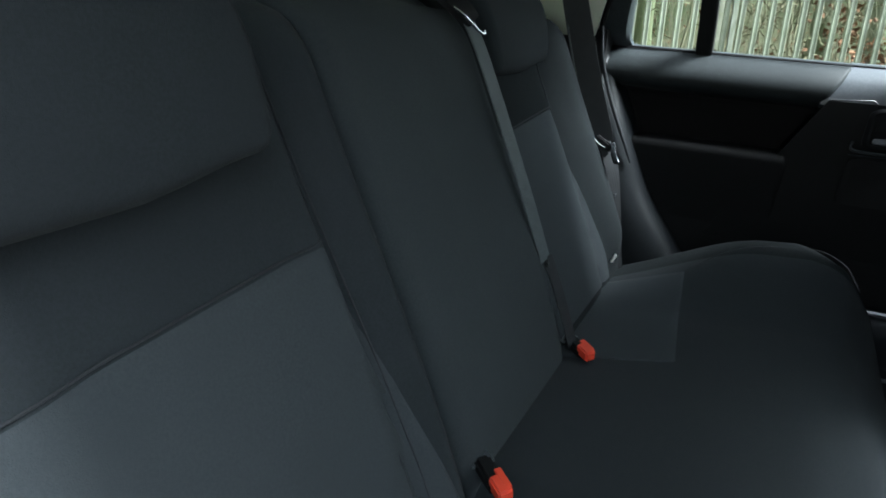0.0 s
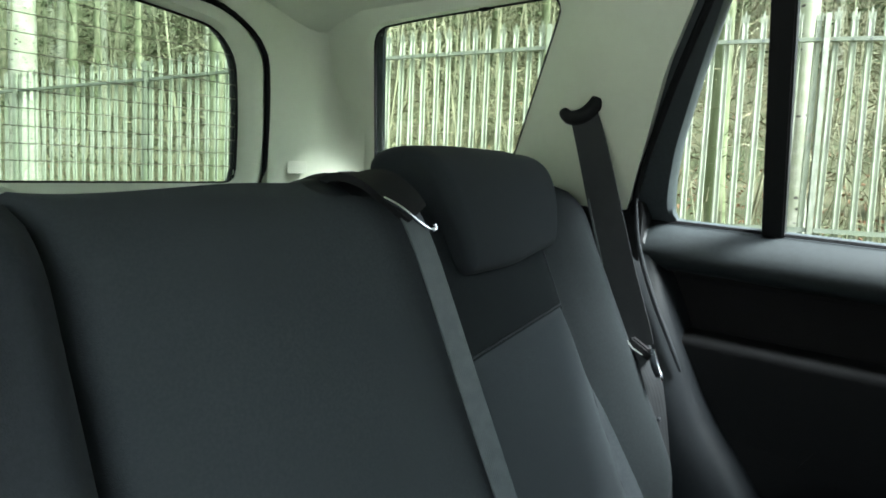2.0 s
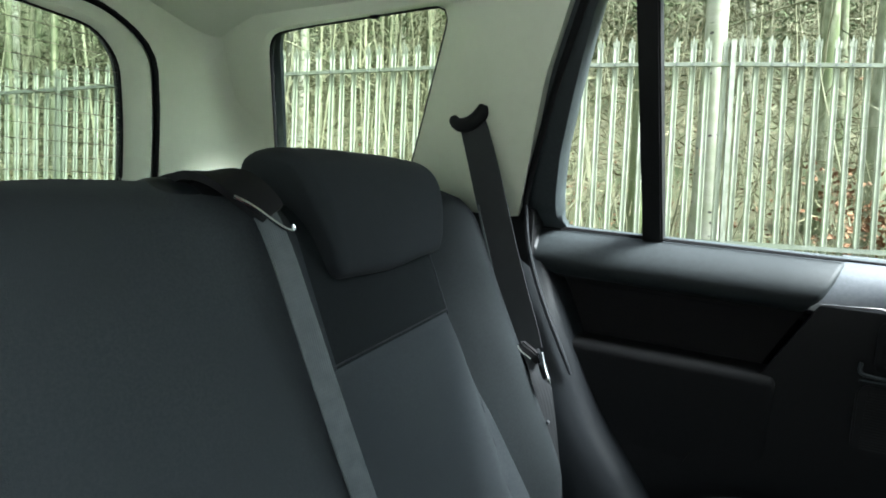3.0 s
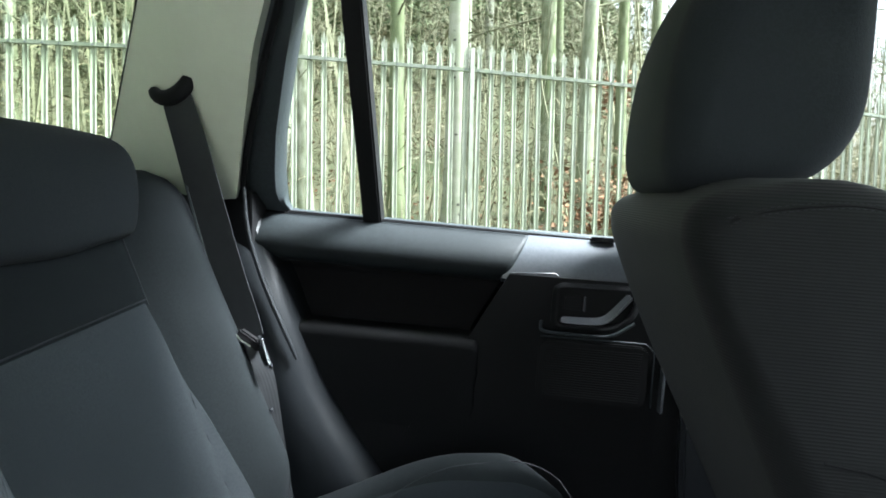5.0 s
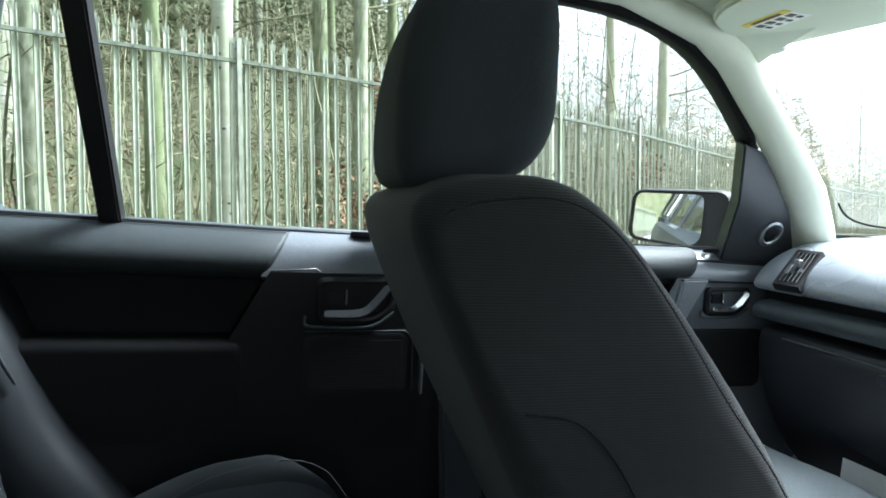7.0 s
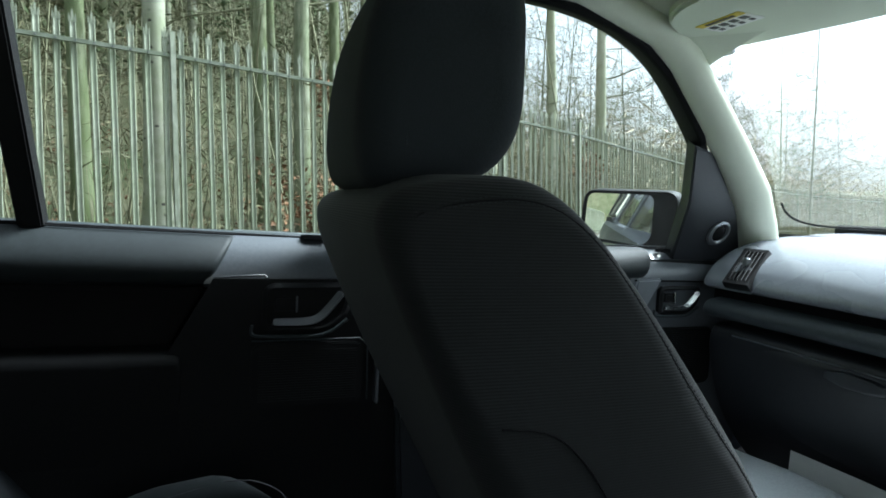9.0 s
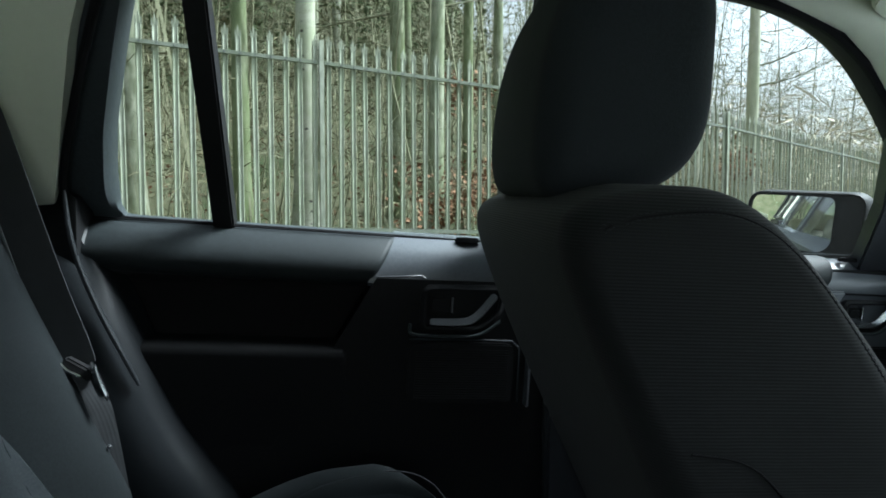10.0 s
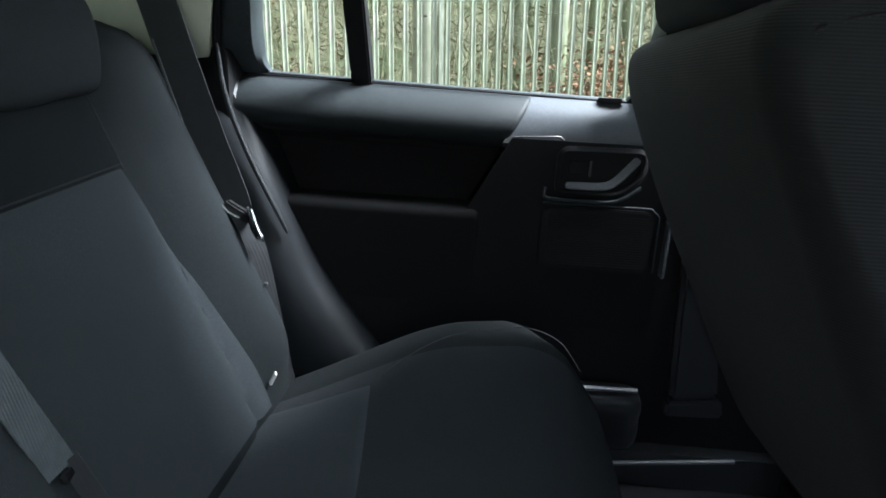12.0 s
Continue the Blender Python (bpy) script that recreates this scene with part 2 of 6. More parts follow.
# Pale front trunks; part of this paleness stands in for brighter light there.
M_FRONTBARK = material("front_lit_bark", (0.41, 0.40, 0.32), 0.88, colour2=(0.30, 0.30, 0.225), scale=9, detail=8, stretch=(1, 1, 0.4), bump=0.6, bump_scale=45, big=(0.27, 0.29, 0.19), big_scale=1.6, spec=0.15)
# Brush colour with the glare ahead of the car put into it.
M_GLAREBRUSH = material("glare_pale_brush", (0.44, 0.39, 0.29), 0.9, colour2=(0.36, 0.33, 0.22), scale=1.5, island=0.25, spec=0.15)
M_TWIG = material("bare_twigs", (0.13, 0.13, 0.08), 0.9, colour2=(0.22, 0.215, 0.14), scale=2, island=0.35, spec=0.15)
M_NEEDLE = material("conifer_needles", (0.06, 0.08, 0.036), 0.85, colour2=(0.105, 0.115, 0.06), scale=1.5, island=0.4, spec=0.15)

# ---- helpers for meshes ----


def finish(name, bm, mat, parent=None, label="", smooth=True):
    if smooth:
        for f in bm.faces:
            f.smooth = True
    bmesh.ops.recalc_face_normals(bm, faces=bm.faces[:])
    me = bpy.data.meshes.new(name)
    bm.to_mesh(me)
    bm.free()
    if smooth:
        me.set_sharp_from_angle(angle=radians(38))
    me.materials.append(mat)
    ob = new(name, me)
    if parent is not None:
        ob.parent = parent
    if label:
        ob["label"] = label
    return ob


def part(name, bm, mat, parent, label="", smooth=True):
    return finish(name, bm, mat, parent, label, smooth)


def thing(name, label, category, group="", kind=""):
    return tagged(new(name), label, category, group, kind)


def chaikin(pts, times=2, closed=True):
    pts = [Vector(p) for p in pts]
    for _ in range(times):
        out = []
        n = len(pts)
        for i in range(n if closed else n - 1):
            a, b = pts[i], pts[(i + 1) % n]
            out += [a.lerp(b, 0.25), a.lerp(b, 0.75)]
        if not closed:
            out = [pts[0]] + out + [pts[-1]]
        pts = out
    return pts


def rounded(pts, r, n=6):
    """A loop of (a, b) pairs with its corners cut by curves; r: one radius or one for each corner."""
    out = []
    k = len(pts)
    rs = r if isinstance(r, (list, tuple)) else [r] * k
    for i in range(k):
        p = Vector((pts[i][0], pts[i][1], 0))
        a = Vector((pts[i - 1][0], pts[i - 1][1], 0)) - p
        b = Vector((pts[(i + 1) % k][0], pts[(i + 1) % k][1], 0)) - p
        d = min(rs[i], a.length * 0.45, b.length * 0.45)
        q0, q1 = p + a.normalized() * d, p + b.normalized() * d
        for j in range(n + 1):
            t = j / n
            out.append(q0 * (1 - t) ** 2 + p * 2 * t * (1 - t) + q1 * t * t)
    return out


def loft(rings, closed=True, caps=True, bm=None):
    """A skin over rings of equally many points."""
    bm = bm or bmesh.new()
    vs = [[bm.verts.new(p) for p in r] for r in rings]
    n = len(vs[0])
    for a, b in zip(vs, vs[1:]):
        for i in range(n if closed else n - 1):
            j = (i + 1) % n
            try:
                bm.faces.new((a[i], a[j], b[j], b[i]))
            except ValueError:
                pass
    if caps and closed:
        bm.faces.new(vs[0])
        bm.faces.new(vs[-1][::-1])
    return bm


def bar(profile, y0, y1, r, steps=6, shift=None, smooth=2):
    """A side profile of (x, z) pairs run across the car from y0 to y1, with ends rounded by r. shift(y) moves each ring in x and z."""
    prof = chaikin([(p[0], p[1], 0) for p in profile], smooth) if smooth else [Vector((p[0], p[1], 0)) for p in profile]
    cx = sum(p.x for p in prof) / len(prof)
    cz = sum(p.y for p in prof) / len(prof)
    size = max(max(abs(p.x - cx), abs(p.y - cz)) for p in prof)
    stations = []
    for k in range(steps + 1):
        a = math.pi / 2 * k / steps
        stations.append((y0 + r * (1 - math.cos(a)), r * (1 - math.sin(a))))
    mid = [(y0 + r + (y1 - y0 - 2 * r) * k / 8, 0.0) for k in range(1, 8)]
    ends = [(y0 + y1 - y, i) for y, i in reversed(stations)]
    rings = []
    for y, inset in stations + mid + ends:
        s = max(1 - inset / size, 0.02)
        dx, dz = shift(y) if shift else (0, 0)
        ring = []
        for p in prof:
            d = Vector((p.x - cx, p.y - cz))
            ln = d.length
            k = max(ln - inset, 0.002) / ln if ln else s
            ring.append((cx + d.x * k + dx, y, cz + d.y * k + dz))
        rings.append(ring)
    # the end faces are rings too, so that they shade softly when they are bent
    for at, first in ((0, True), (-1, False)):
        mid = sum((Vector(p) for p in rings[at]), Vector()) / len(rings[at])
        inner = [[Vector(p).lerp(mid, f) for p in rings[0 if first else -1]] for f in (0.4, 0.75, 0.97)]
        rings = inner[::-1] + rings if first else rings + inner
    return loft(rings)


def sheet(fn, us, vs, thick, normal=None):
    """A closed slab: fn(u, v) gives the face; the back lies thick behind it along normal(u, v), or along a fixed vector."""
    bm = bmesh.new()
    nrm = normal if callable(normal) else (lambda u, v: Vector(normal))
    front = [[bm.verts.new(fn(u, v)) for v in vs] for u in us]
    back = [[bm.verts.new(Vector(fn(u, v)) + nrm(u, v) * thick) for v in vs] for u in us]
    for g, flip in ((front, False), (back, True)):
        for i in range(len(us) - 1):
            for j in range(len(vs) - 1):
                q = (g[i][j], g[i + 1][j], g[i + 1][j + 1], g[i][j + 1])
                bm.faces.new(q[::-1] if flip else q)
    nu, nv = len(us), len(vs)
    edge = [(i, 0) for i in range(nu)] + [(nu - 1, j) for j in range(1, nv)] + [(i, nv - 1) for i in range(nu - 2, -1, -1)] + [(0, j) for j in range(nv - 2, 0, -1)]
    for (a, b), (c, d) in zip(edge, edge[1:] + edge[:1]):
        bm.faces.new((front[a][b], front[c][d], back[c][d], back[a][b]))
    return bm


def span(a, b, n):
    return [a + (b - a) * i / (n - 1) for i in range(n)]


def soft_span(a, b, n):
    """Steps that are finer near both ends."""
    return [a + (b - a) * (0.5 - 0.5 * math.cos(math.pi * i / (n - 1))) for i in range(n)]


def tube(path, radius, sides=8, bm=None, taper=None, caps=True):
    bm = bm or bmesh.new()
    path = [Vector(p) for p in path]
    rings = []
    up = Vector((0.13, 0.29, 0.95))
    for i, p in enumerate(path):
        d = (path[min(i + 1, len(path) - 1)] - path[max(i - 1, 0)]).normalized()
        a = d.cross(up)
        if a.length < 0.05:
            a = d.cross(Vector((1, 0, 0)))
        a.normalize()
        b = d.cross(a)
        r = radius if taper is None else taper[i]
        rings.append([p + (a * math.cos(2 * math.pi * k / sides) + b * math.sin(2 * math.pi * k / sides)) * r for k in range(sides)])
    return loft(rings, bm=bm, caps=caps)


def strip(path, widths, thick, across, bm=None):
    """A flat band along a path; across gives the direction of its width at each point."""
    path = [Vector(p) for p in path]
    rings = []
    for i, p in enumerate(path):
        d = (path[min(i + 1, len(path) - 1)] - path[max(i - 1, 0)]).normalized()
        w = Vector(across[i] if isinstance(across[0], (tuple, Vector)) else across)
        w = (w - d * w.dot(d)).normalized()
        nrm = d.cross(w)
        h = (widths[i] if isinstance(widths, (list, tuple)) else widths) / 2
        rings.append([p + w * h + nrm * thick / 2, p - w * h + nrm * thick / 2, p - w * h - nrm * thick / 2, p + w * h - nrm * thick / 2])
    return loft(rings, bm=bm)


def prism(poly, place, depth, bevel=0.0):
    """A flat outline of (a, b) pairs given thickness; place(a, b, d) puts it in the world."""
    bm = bmesh.new()
    top = [bm.verts.new(place(a, b, 0)) for a, b in poly]
    low = [bm.verts.new(place(a, b, depth)) for a, b in poly]
    bm.faces.new(top)
    bm.faces.new(low[::-1])
    n = len(poly)
    for i in range(n):
        j = (i + 1) % n
        bm.faces.new((top[j], top[i], low[i], low[j]))
    if bevel:
        bmesh.ops.recalc_face_normals(bm, faces=bm.faces[:])
        bmesh.ops.bevel(bm, geom=bm.edges[:], offset=bevel, segments=2, affect="EDGES", clamp_overlap=True)
    return bm


def block(size, centre, bevel=0.004, turn=None):
    bm = bmesh.new()
    bmesh.ops.create_cube(bm, size=1, matrix=Matrix.Translation(centre) @ (turn or Matrix()) @ Matrix.Diagonal((*size, 1)))
    if bevel:
        bmesh.ops.bevel(bm, geom=bm.edges[:], offset=bevel, segments=3, affect="EDGES", clamp_overlap=True)
    return bm


def ring_frame(loops):
    """Closed skin through loops of equal length, the last joined to the first (a frame round an opening)."""
    bm = bmesh.new()
    vs = [[bm.verts.new(p) for p in lp] for lp in loops]
    n = len(vs[0])
    for a, b in zip(vs, vs[1:] + vs[:1]):
        for i in range(n):
            j = (i + 1) % n
            bm.faces.new((a[i], a[j], b[j], b[i]))
    return bm


def resample(pts, n, closed=True):
    pts = [Vector(p) for p in pts]
    if closed:
        pts = pts + [pts[0]]
    d = [0.0]
    for a, b in zip(pts, pts[1:]):
        d.append(d[-1] + (b - a).length)
    out, k = [], 0
    for i in range(n):
        s = d[-1] * i / (n if closed else n - 1)
        while k < len(d) - 2 and d[k + 1] < s:
            k += 1
        f = (s - d[k]) / max(d[k + 1] - d[k], 1e-9)
        out.append(pts[k].lerp(pts[k + 1], min(f, 1)))
    return out


def grow(pts, by):
    """A loop of (a, b) pairs moved outwards by a distance, or by one that by(point) gives."""
    pts = [Vector((p[0], p[1])) for p in pts]
    area = sum(a.x * b.y - b.x * a.y for a, b in zip(pts, pts[1:] + pts[:1]))
    sgn = 1 if area > 0 else -1
    out = []
    n = len(pts)
    for i, p in enumerate(pts):
        t = (pts[(i + 1) % n] - pts[i - 1]).normalized()
        k = (by(p) if callable(by) else by) * sgn
        out.append((p.x + t.y * k, p.y - t.x * k))
    return out


# the side of the cabin leans in above the sill
SILL, LEAN_IN, HALF = 1.125, 0.5, 0.75
MID = -0.035                      # the car's centre line


def side(x, z, off=0.0):
    """A place on the left side glass; off: metres outwards."""
    return Vector((x, HALF - LEAN_IN * (z - SILL) + off * 0.894, z + off * 0.447))


def other(v):
    """The same place on the right-hand side of the car."""
    return Vector((v[0], 2 * MID - v[1], v[2]))


# ---- the shell of the car ----


def swap_xy(bm):
    m = Matrix(((0, 1, 0, 0), (1, 0, 0, 0), (0, 0, 1, 0), (0, 0, 0, 1)))
    bmesh.ops.transform(bm, matrix=m, verts=bm.verts[:])
    return bm


def mirrored(bm):
    for v in bm.verts:
        v.co = other(v.co)
    return bm


def along(profile, x0, x1, r=0.01, smooth=2, steps=4):
    """A profile of (y, z) pairs run along the car from x0 to x1."""
    return swap_xy(bar(profile, x0, x1, r, steps=steps, smooth=smooth))


def interp(table, v):
    """Straight-line interpolation in a short table of (v, value), v rising."""
    if v <= table[0][0]:
        return table[0][1]
    for (a, p), (b, q) in zip(table, table[1:]):
        if v <= b:
            return p + (q - p) * (v - a) / (b - a)
    return table[-1][1]


def smooth_step(a, b, v):
    t = min(max((v - a) / (b - a), 0), 1)
    return t * t * (3 - 2 * t)


REAR_WIN = [(-0.112, 1.130), (0.50, 1.113), (0.515, 1.30), (0.52, 1.485), (0.25, 1.50), (-0.012, 1.495), (-0.056, 1.377), (-0.091, 1.272), (-0.106, 1.200)]
FRONT_WIN = [(0.62, 1.112), (1.10, 1.100), (1.236, 1.100), (1.212, 1.205), (1.194, 1.285), (1.163, 1.318), (1.096, 1.373), (1.028, 1.423), (0.966, 1.456), (0.895, 1.479), (0.81, 1.494), (0.62, 1.504)]
FRONT_R = [0.02, 0.02, 0.006, 0.05, 0.02, 0.02, 0.05, 0.05, 0.05, 0.05, 0.05, 0.02]
QUARTER_WIN = [(-0.45, 1.19), (-0.828, 1.19), (-0.704, 1.492), (-0.60, 1.498), (-0.266, 1.507)]


def frame_bm(loop, width, inner=-0.03, outer=0.03, n=110, soft=0.03):
    lp = resample(rounded(loop, soft), n)
    a = [(p.x, p.y) for p in lp]
    b = [(p[0], min(p[1], 1.522)) for p in grow(a, width)]
    e = grow(a, 0.006)
    lift = lambda p: smooth_step(1.122, 1.18, p[1])
    return ring_frame([[side(*p, outer) for p in a], [side(*p, inner * 0.6 * lift(p)) for p in a], [side(*p, inner * lift(p)) for p in e], [side(*p, inner * lift(p)) for p in b], [side(*p, outer + 0.004) for p in b]])


def pane_bm(loop, off=0.004, n=110, soft=0.03):
    lp = resample(rounded(loop, soft), n)
    pts = grow([(p.x, p.y) for p in lp], 0.004)
    return prism(pts, lambda a, b, d: side(a, b, off + d), 0.004)


def add_glass(name, bm, parent, label, mat=None):
    ob = part(name, bm, mat or M_GLASS, parent, label, smooth=False)
    ob.visible_shadow = False
    return ob


car_body = thing("car_body", "dark grey painted body shell of an estate car on an added concrete yard", "car body", kind="structure")
SKIN = [(0.78, 1.115), (0.84, 1.09), (0.885, 0.98), (0.90, 0.80), (0.88, 0.55), (0.84, 0.40)]
for flip in (False, True):
    # the rear door on the right stands open: its gap is left in the side
    for r0, r1 in ((-1.02, -0.20), (0.56, 1.62)) if flip else ((-1.02, 1.62),):
        us = span(r0, r1, 22)
        bm = sheet(lambda u, v: Vector((u, SKIN[v][0] - 0.05 * smooth_step(-0.6, -1.02, u) - 0.06 * smooth_step(1.2, 1.62, u), SKIN[v][1])), us, list(range(len(SKIN))), 0.012, (0, -1, 0))
        part("side_panel", mirrored(bm) if flip else bm, M_PAINT, car_body)
    bm = sheet(lambda u, v: side(u, v, 0.012), span(0.515, 0.61, 3), span(1.09, 1.52, 8), 0.05, (0, -0.894, -0.447))
    part("b_pillar", mirrored(bm) if flip else bm, M_DARK, car_body, "black plastic pillar trim")
    bm = sheet(lambda u, v: side(u, v, 0.03), span(-0.95, 1.0, 12), span(1.50, 1.56, 3), 0.03, (0, -0.894, -0.447))
    part("roof_rail", mirrored(bm) if flip else bm, M_PAINT, car_body)
    for r0, r1 in ((-1.0, -0.20), (0.56, 1.45)) if flip else ((-1.0, 1.45),):
        bm = along([(0.72, 1.09), (0.78, 1.10), (0.79, 1.05), (0.72, 1.04)], r0, r1, 0.005, smooth=0)
        part("belt_rail", mirrored(bm) if flip else bm, M_DARK, car_body)
    bm = along([(0.70, 0.50), (0.86, 0.49), (0.86, 0.38), (0.70, 0.40)], -0.4, 1.5, 0.01, smooth=0)
    part("sill", mirrored(bm) if flip else bm, M_GRAIN, car_body, "grey plastic door sill")
bm = sheet(lambda u, v: Vector((u, MID + v, 1.668 - 0.125 * (abs(v) / 0.62) ** 2.6 - 0.05 * smooth_step(0.7, 1.1, u))), span(-1.0, 1.1, 16), span(-0.60, 0.60, 21), 0.01, (0, 0, -1))
part("roof_skin", bm, M_PAINT, car_body)
part("rear_wall", block((0.03, 1.62, 0.64), (-1.00, MID, 0.72), 0.005), M_DARK, car_body)
part("bulkhead", block((0.03, 1.5, 0.80), (1.66, MID, 0.78), 0.005), M_DARK, car_body)

# wheels that carry the shell
for wx in (-0.66, 1.72):
    for wy in (0.76, 2 * MID - 0.76):
        turn = lambda r, w: [(wx + r * math.cos(a), wy + w, 0.335 + r * math.sin(a)) for a in span(0, 2 * math.pi, 29)[:-1]]
        tyre = part("tyre", loft([turn(r, w) for r, w in ((0.19, -0.07), (0.22, -0.095), (0.31, -0.10), (0.335, -0.075), (0.335, 0.075), (0.31, 0.10), (0.22, 0.095), (0.19, 0.07))]), M_RUBBER, car_body, "black rubber tyre")
        part("rim", loft([turn(r, w) for r, w in ((0.188, -0.06), (0.188, 0.06), (0.15, 0.05), (0.06, 0.055), (0.01, 0.055))]), M_SATIN, tyre, "grey wheel rim")

floor = finish("floor", block((2.70, 1.66, 0.05), (0.32, MID, 0.405), 0.004), M_CARPET)
tagged(floor, "black carpeted car floor between the seats", "floor", kind="structure")

# headliner: a shallow vault that rolls down at its edges
bm = sheet(lambda u, v: Vector((u, MID + v, 1.572 - 0.062 * (abs(v) / 0.585) ** 3.2 - 0.075 * smooth_step(0.85, 1.10, u) - 0.05 * smooth_step(-0.70, -0.95, u))),
           span(-0.95, 1.09, 27), span(-0.60, 0.60, 33), 0.012, (0, 0, 1))
ceiling = tagged(finish("ceiling", bm, M_LINER), "pale ivory cloth headliner of the car roof", "ceiling", kind="structure")

# ---- rear door ----


def diag(z):
    """Where the forward hard panel of the rear door begins."""
    return interp([(0.60, 0.056), (0.79, 0.160), (0.924, 0.234), (1.055, 0.306), (1.12, 0.340)], z)


def rear_door():
    d = thing("rear_door", "black and charcoal rear car door with padded sill", "door", kind="structure")
    part("window_frame", frame_bm(REAR_WIN, 0.078, outer=0.010, soft=0.016), M_FRAME, d, "dark plastic window surround")
    lp = resample(rounded(REAR_WIN, 0.016), 110)
    pts = [(p.x, p.y) for p in lp]
    g = [(p[0], min(p[1], 1.518)) for p in grow(pts, 0.083)]
    rings = [side(*p, -0.034) for p in g]
    bm = tube([r for r in rings] + [rings[0], rings[1]], 0.008, 8)
    part("door_seal", bm, M_RUBBER, d, "black rubber door seal")
    bm = prism([(0.036, 1.10), (0.070, 1.10), (0.064, 1.50), (0.031, 1.50)], lambda a, b, k: side(a, b, -0.014 + k), 0.03, 0.003)
    part("division_bar", bm, M_DARK, d, "glossy black window division bar")
    add_glass("pane", pane_bm([(-0.125, 1.12), (0.045, 1.12), (0.040, 1.49), (-0.022, 1.49), (-0.105, 1.29)], soft=0.001), d, "clear glass quarter light")
    add_glass("pane", pane_bm([(0.06, 1.11), (0.51, 1.10), (0.52, 1.49), (0.055, 1.495)], soft=0.001), d, "clear door glass")
    # rubber wiper at the foot of the glass
    bm = tube([side(x, 1.137 - (x + 0.11) * 0.028 - 0.006, -0.003) for x in span(-0.11, 0.55, 8)], 0.0025, 6)
    part("glass_seal", bm, M_RUBBER, d)
    # padded roll along the sill, cut off on the slant at its front end
    bm = along([(0.790, 1.131), (0.750, 1.130), (0.718, 1.114), (0.695, 1.086), (0.694, 1.060), (0.716, 1.042), (0.775, 1.036)], -0.165, 0.336, 0.012)
    for v in bm.verts:
        f = smooth_step(-0.05, 0.33, v.co.x)
        v.co.x += (v.co.z - 1.118) * 0.54 * f
        v.co.z -= (v.co.x + 0.115) * 0.024
    part("sill_roll", bm, M_ROLL, d, "padded grey vinyl sill roll")
    ledge = [(x, 0.7385, 1.1275 - (x + 0.115) * 0.024) for x in span(-0.15, 0.335, 10)]
    part("ledge_groove", tube(ledge, 0.0014, 6), M_RUBBER, d, "fine groove along the sill")
    # dark cloth hollow above the armrest
    def hollow(u, v):
        x = -0.17 + (diag(v) + 0.17) * u
        y = 0.742 + 0.02 * math.sin(math.pi * (v - 0.90) / 0.16)
        return Vector((x, y, v))
    part("door_cloth", sheet(hollow, span(0, 1, 20), span(0.90, 1.082, 10), 0.02, (0, 1, 0)), M_FELT, d, "black cloth door insert")
    bm = along([(0.76, 0.936), (0.728, 0.936), (0.706, 0.931), (0.697, 0.921), (0.700, 0.902), (0.709, 0.85), (0.722, 0.76), (0.735, 0.68), (0.76, 0.68)], -0.12, 0.262, 0.012)
    for v in bm.verts:
        v.co.z += 0.012 * (0.08 - v.co.x) * 0.6
    part("armrest", bm, M_DARK, d, "black moulded armrest ledge")
    def low(u, v):
        x = -0.19 + (0.60 + 0.19) * u
        y = interp([(0.44, 0.735), (0.60, 0.728), (0.80, 0.722), (0.92, 0.735)], v)
        return Vector((x, y, v))
    part("lower_panel", sheet(low, span(0, 1, 18), span(0.44, 0.925, 12), 0.03, (0, 1, 0)), M_DARK, d)
    # forward hard panel, rounded over at the sill
    prof = [(0.60, 0.742), (0.79, 0.724), (0.92, 0.713), (1.0, 0.703), (1.045, 0.700)] + [(1.045 + 0.078 * math.sin(a), 0.700 + 0.085 * (1 - math.cos(a))) for a in span(0.12, math.pi / 2, 13)]
    def hard(u, v):
        x0 = diag(v) - 0.006
        return Vector((x0 + (0.600 - x0) * u, interp(prof, v), v - 0.006 * u))
    # Paler than the plate below; sheen on the ledge is put into it.
    part("hard_panel", sheet(hard, span(0, 1, 16), [1.041, 1.045] + [1.045 + 0.078 * math.sin(a) for a in span(0.12, math.pi / 2, 13)], 0.02, (0, 0.9, -0.4)), M_DASH, d, "charcoal grained plastic panel, lightened for window sheen")
    # plate that carries the handle and the loudspeaker
    def plate(u, v):
        x0 = diag(v) + 0.004
        return Vector((x0 + (0.572 - x0) * u, interp(prof, v) - 0.006, v))
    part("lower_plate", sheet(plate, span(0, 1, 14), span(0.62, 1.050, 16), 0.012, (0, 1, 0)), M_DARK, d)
    part("plate_lip", tube([(diag(1.05) + 0.004, 0.697, 1.0515), (0.345, 0.697, 1.0535), (0.383, 0.697, 1.056), (0.389, 0.698, 1.051)], 0.0018, 6), M_LOW, d)
    return d


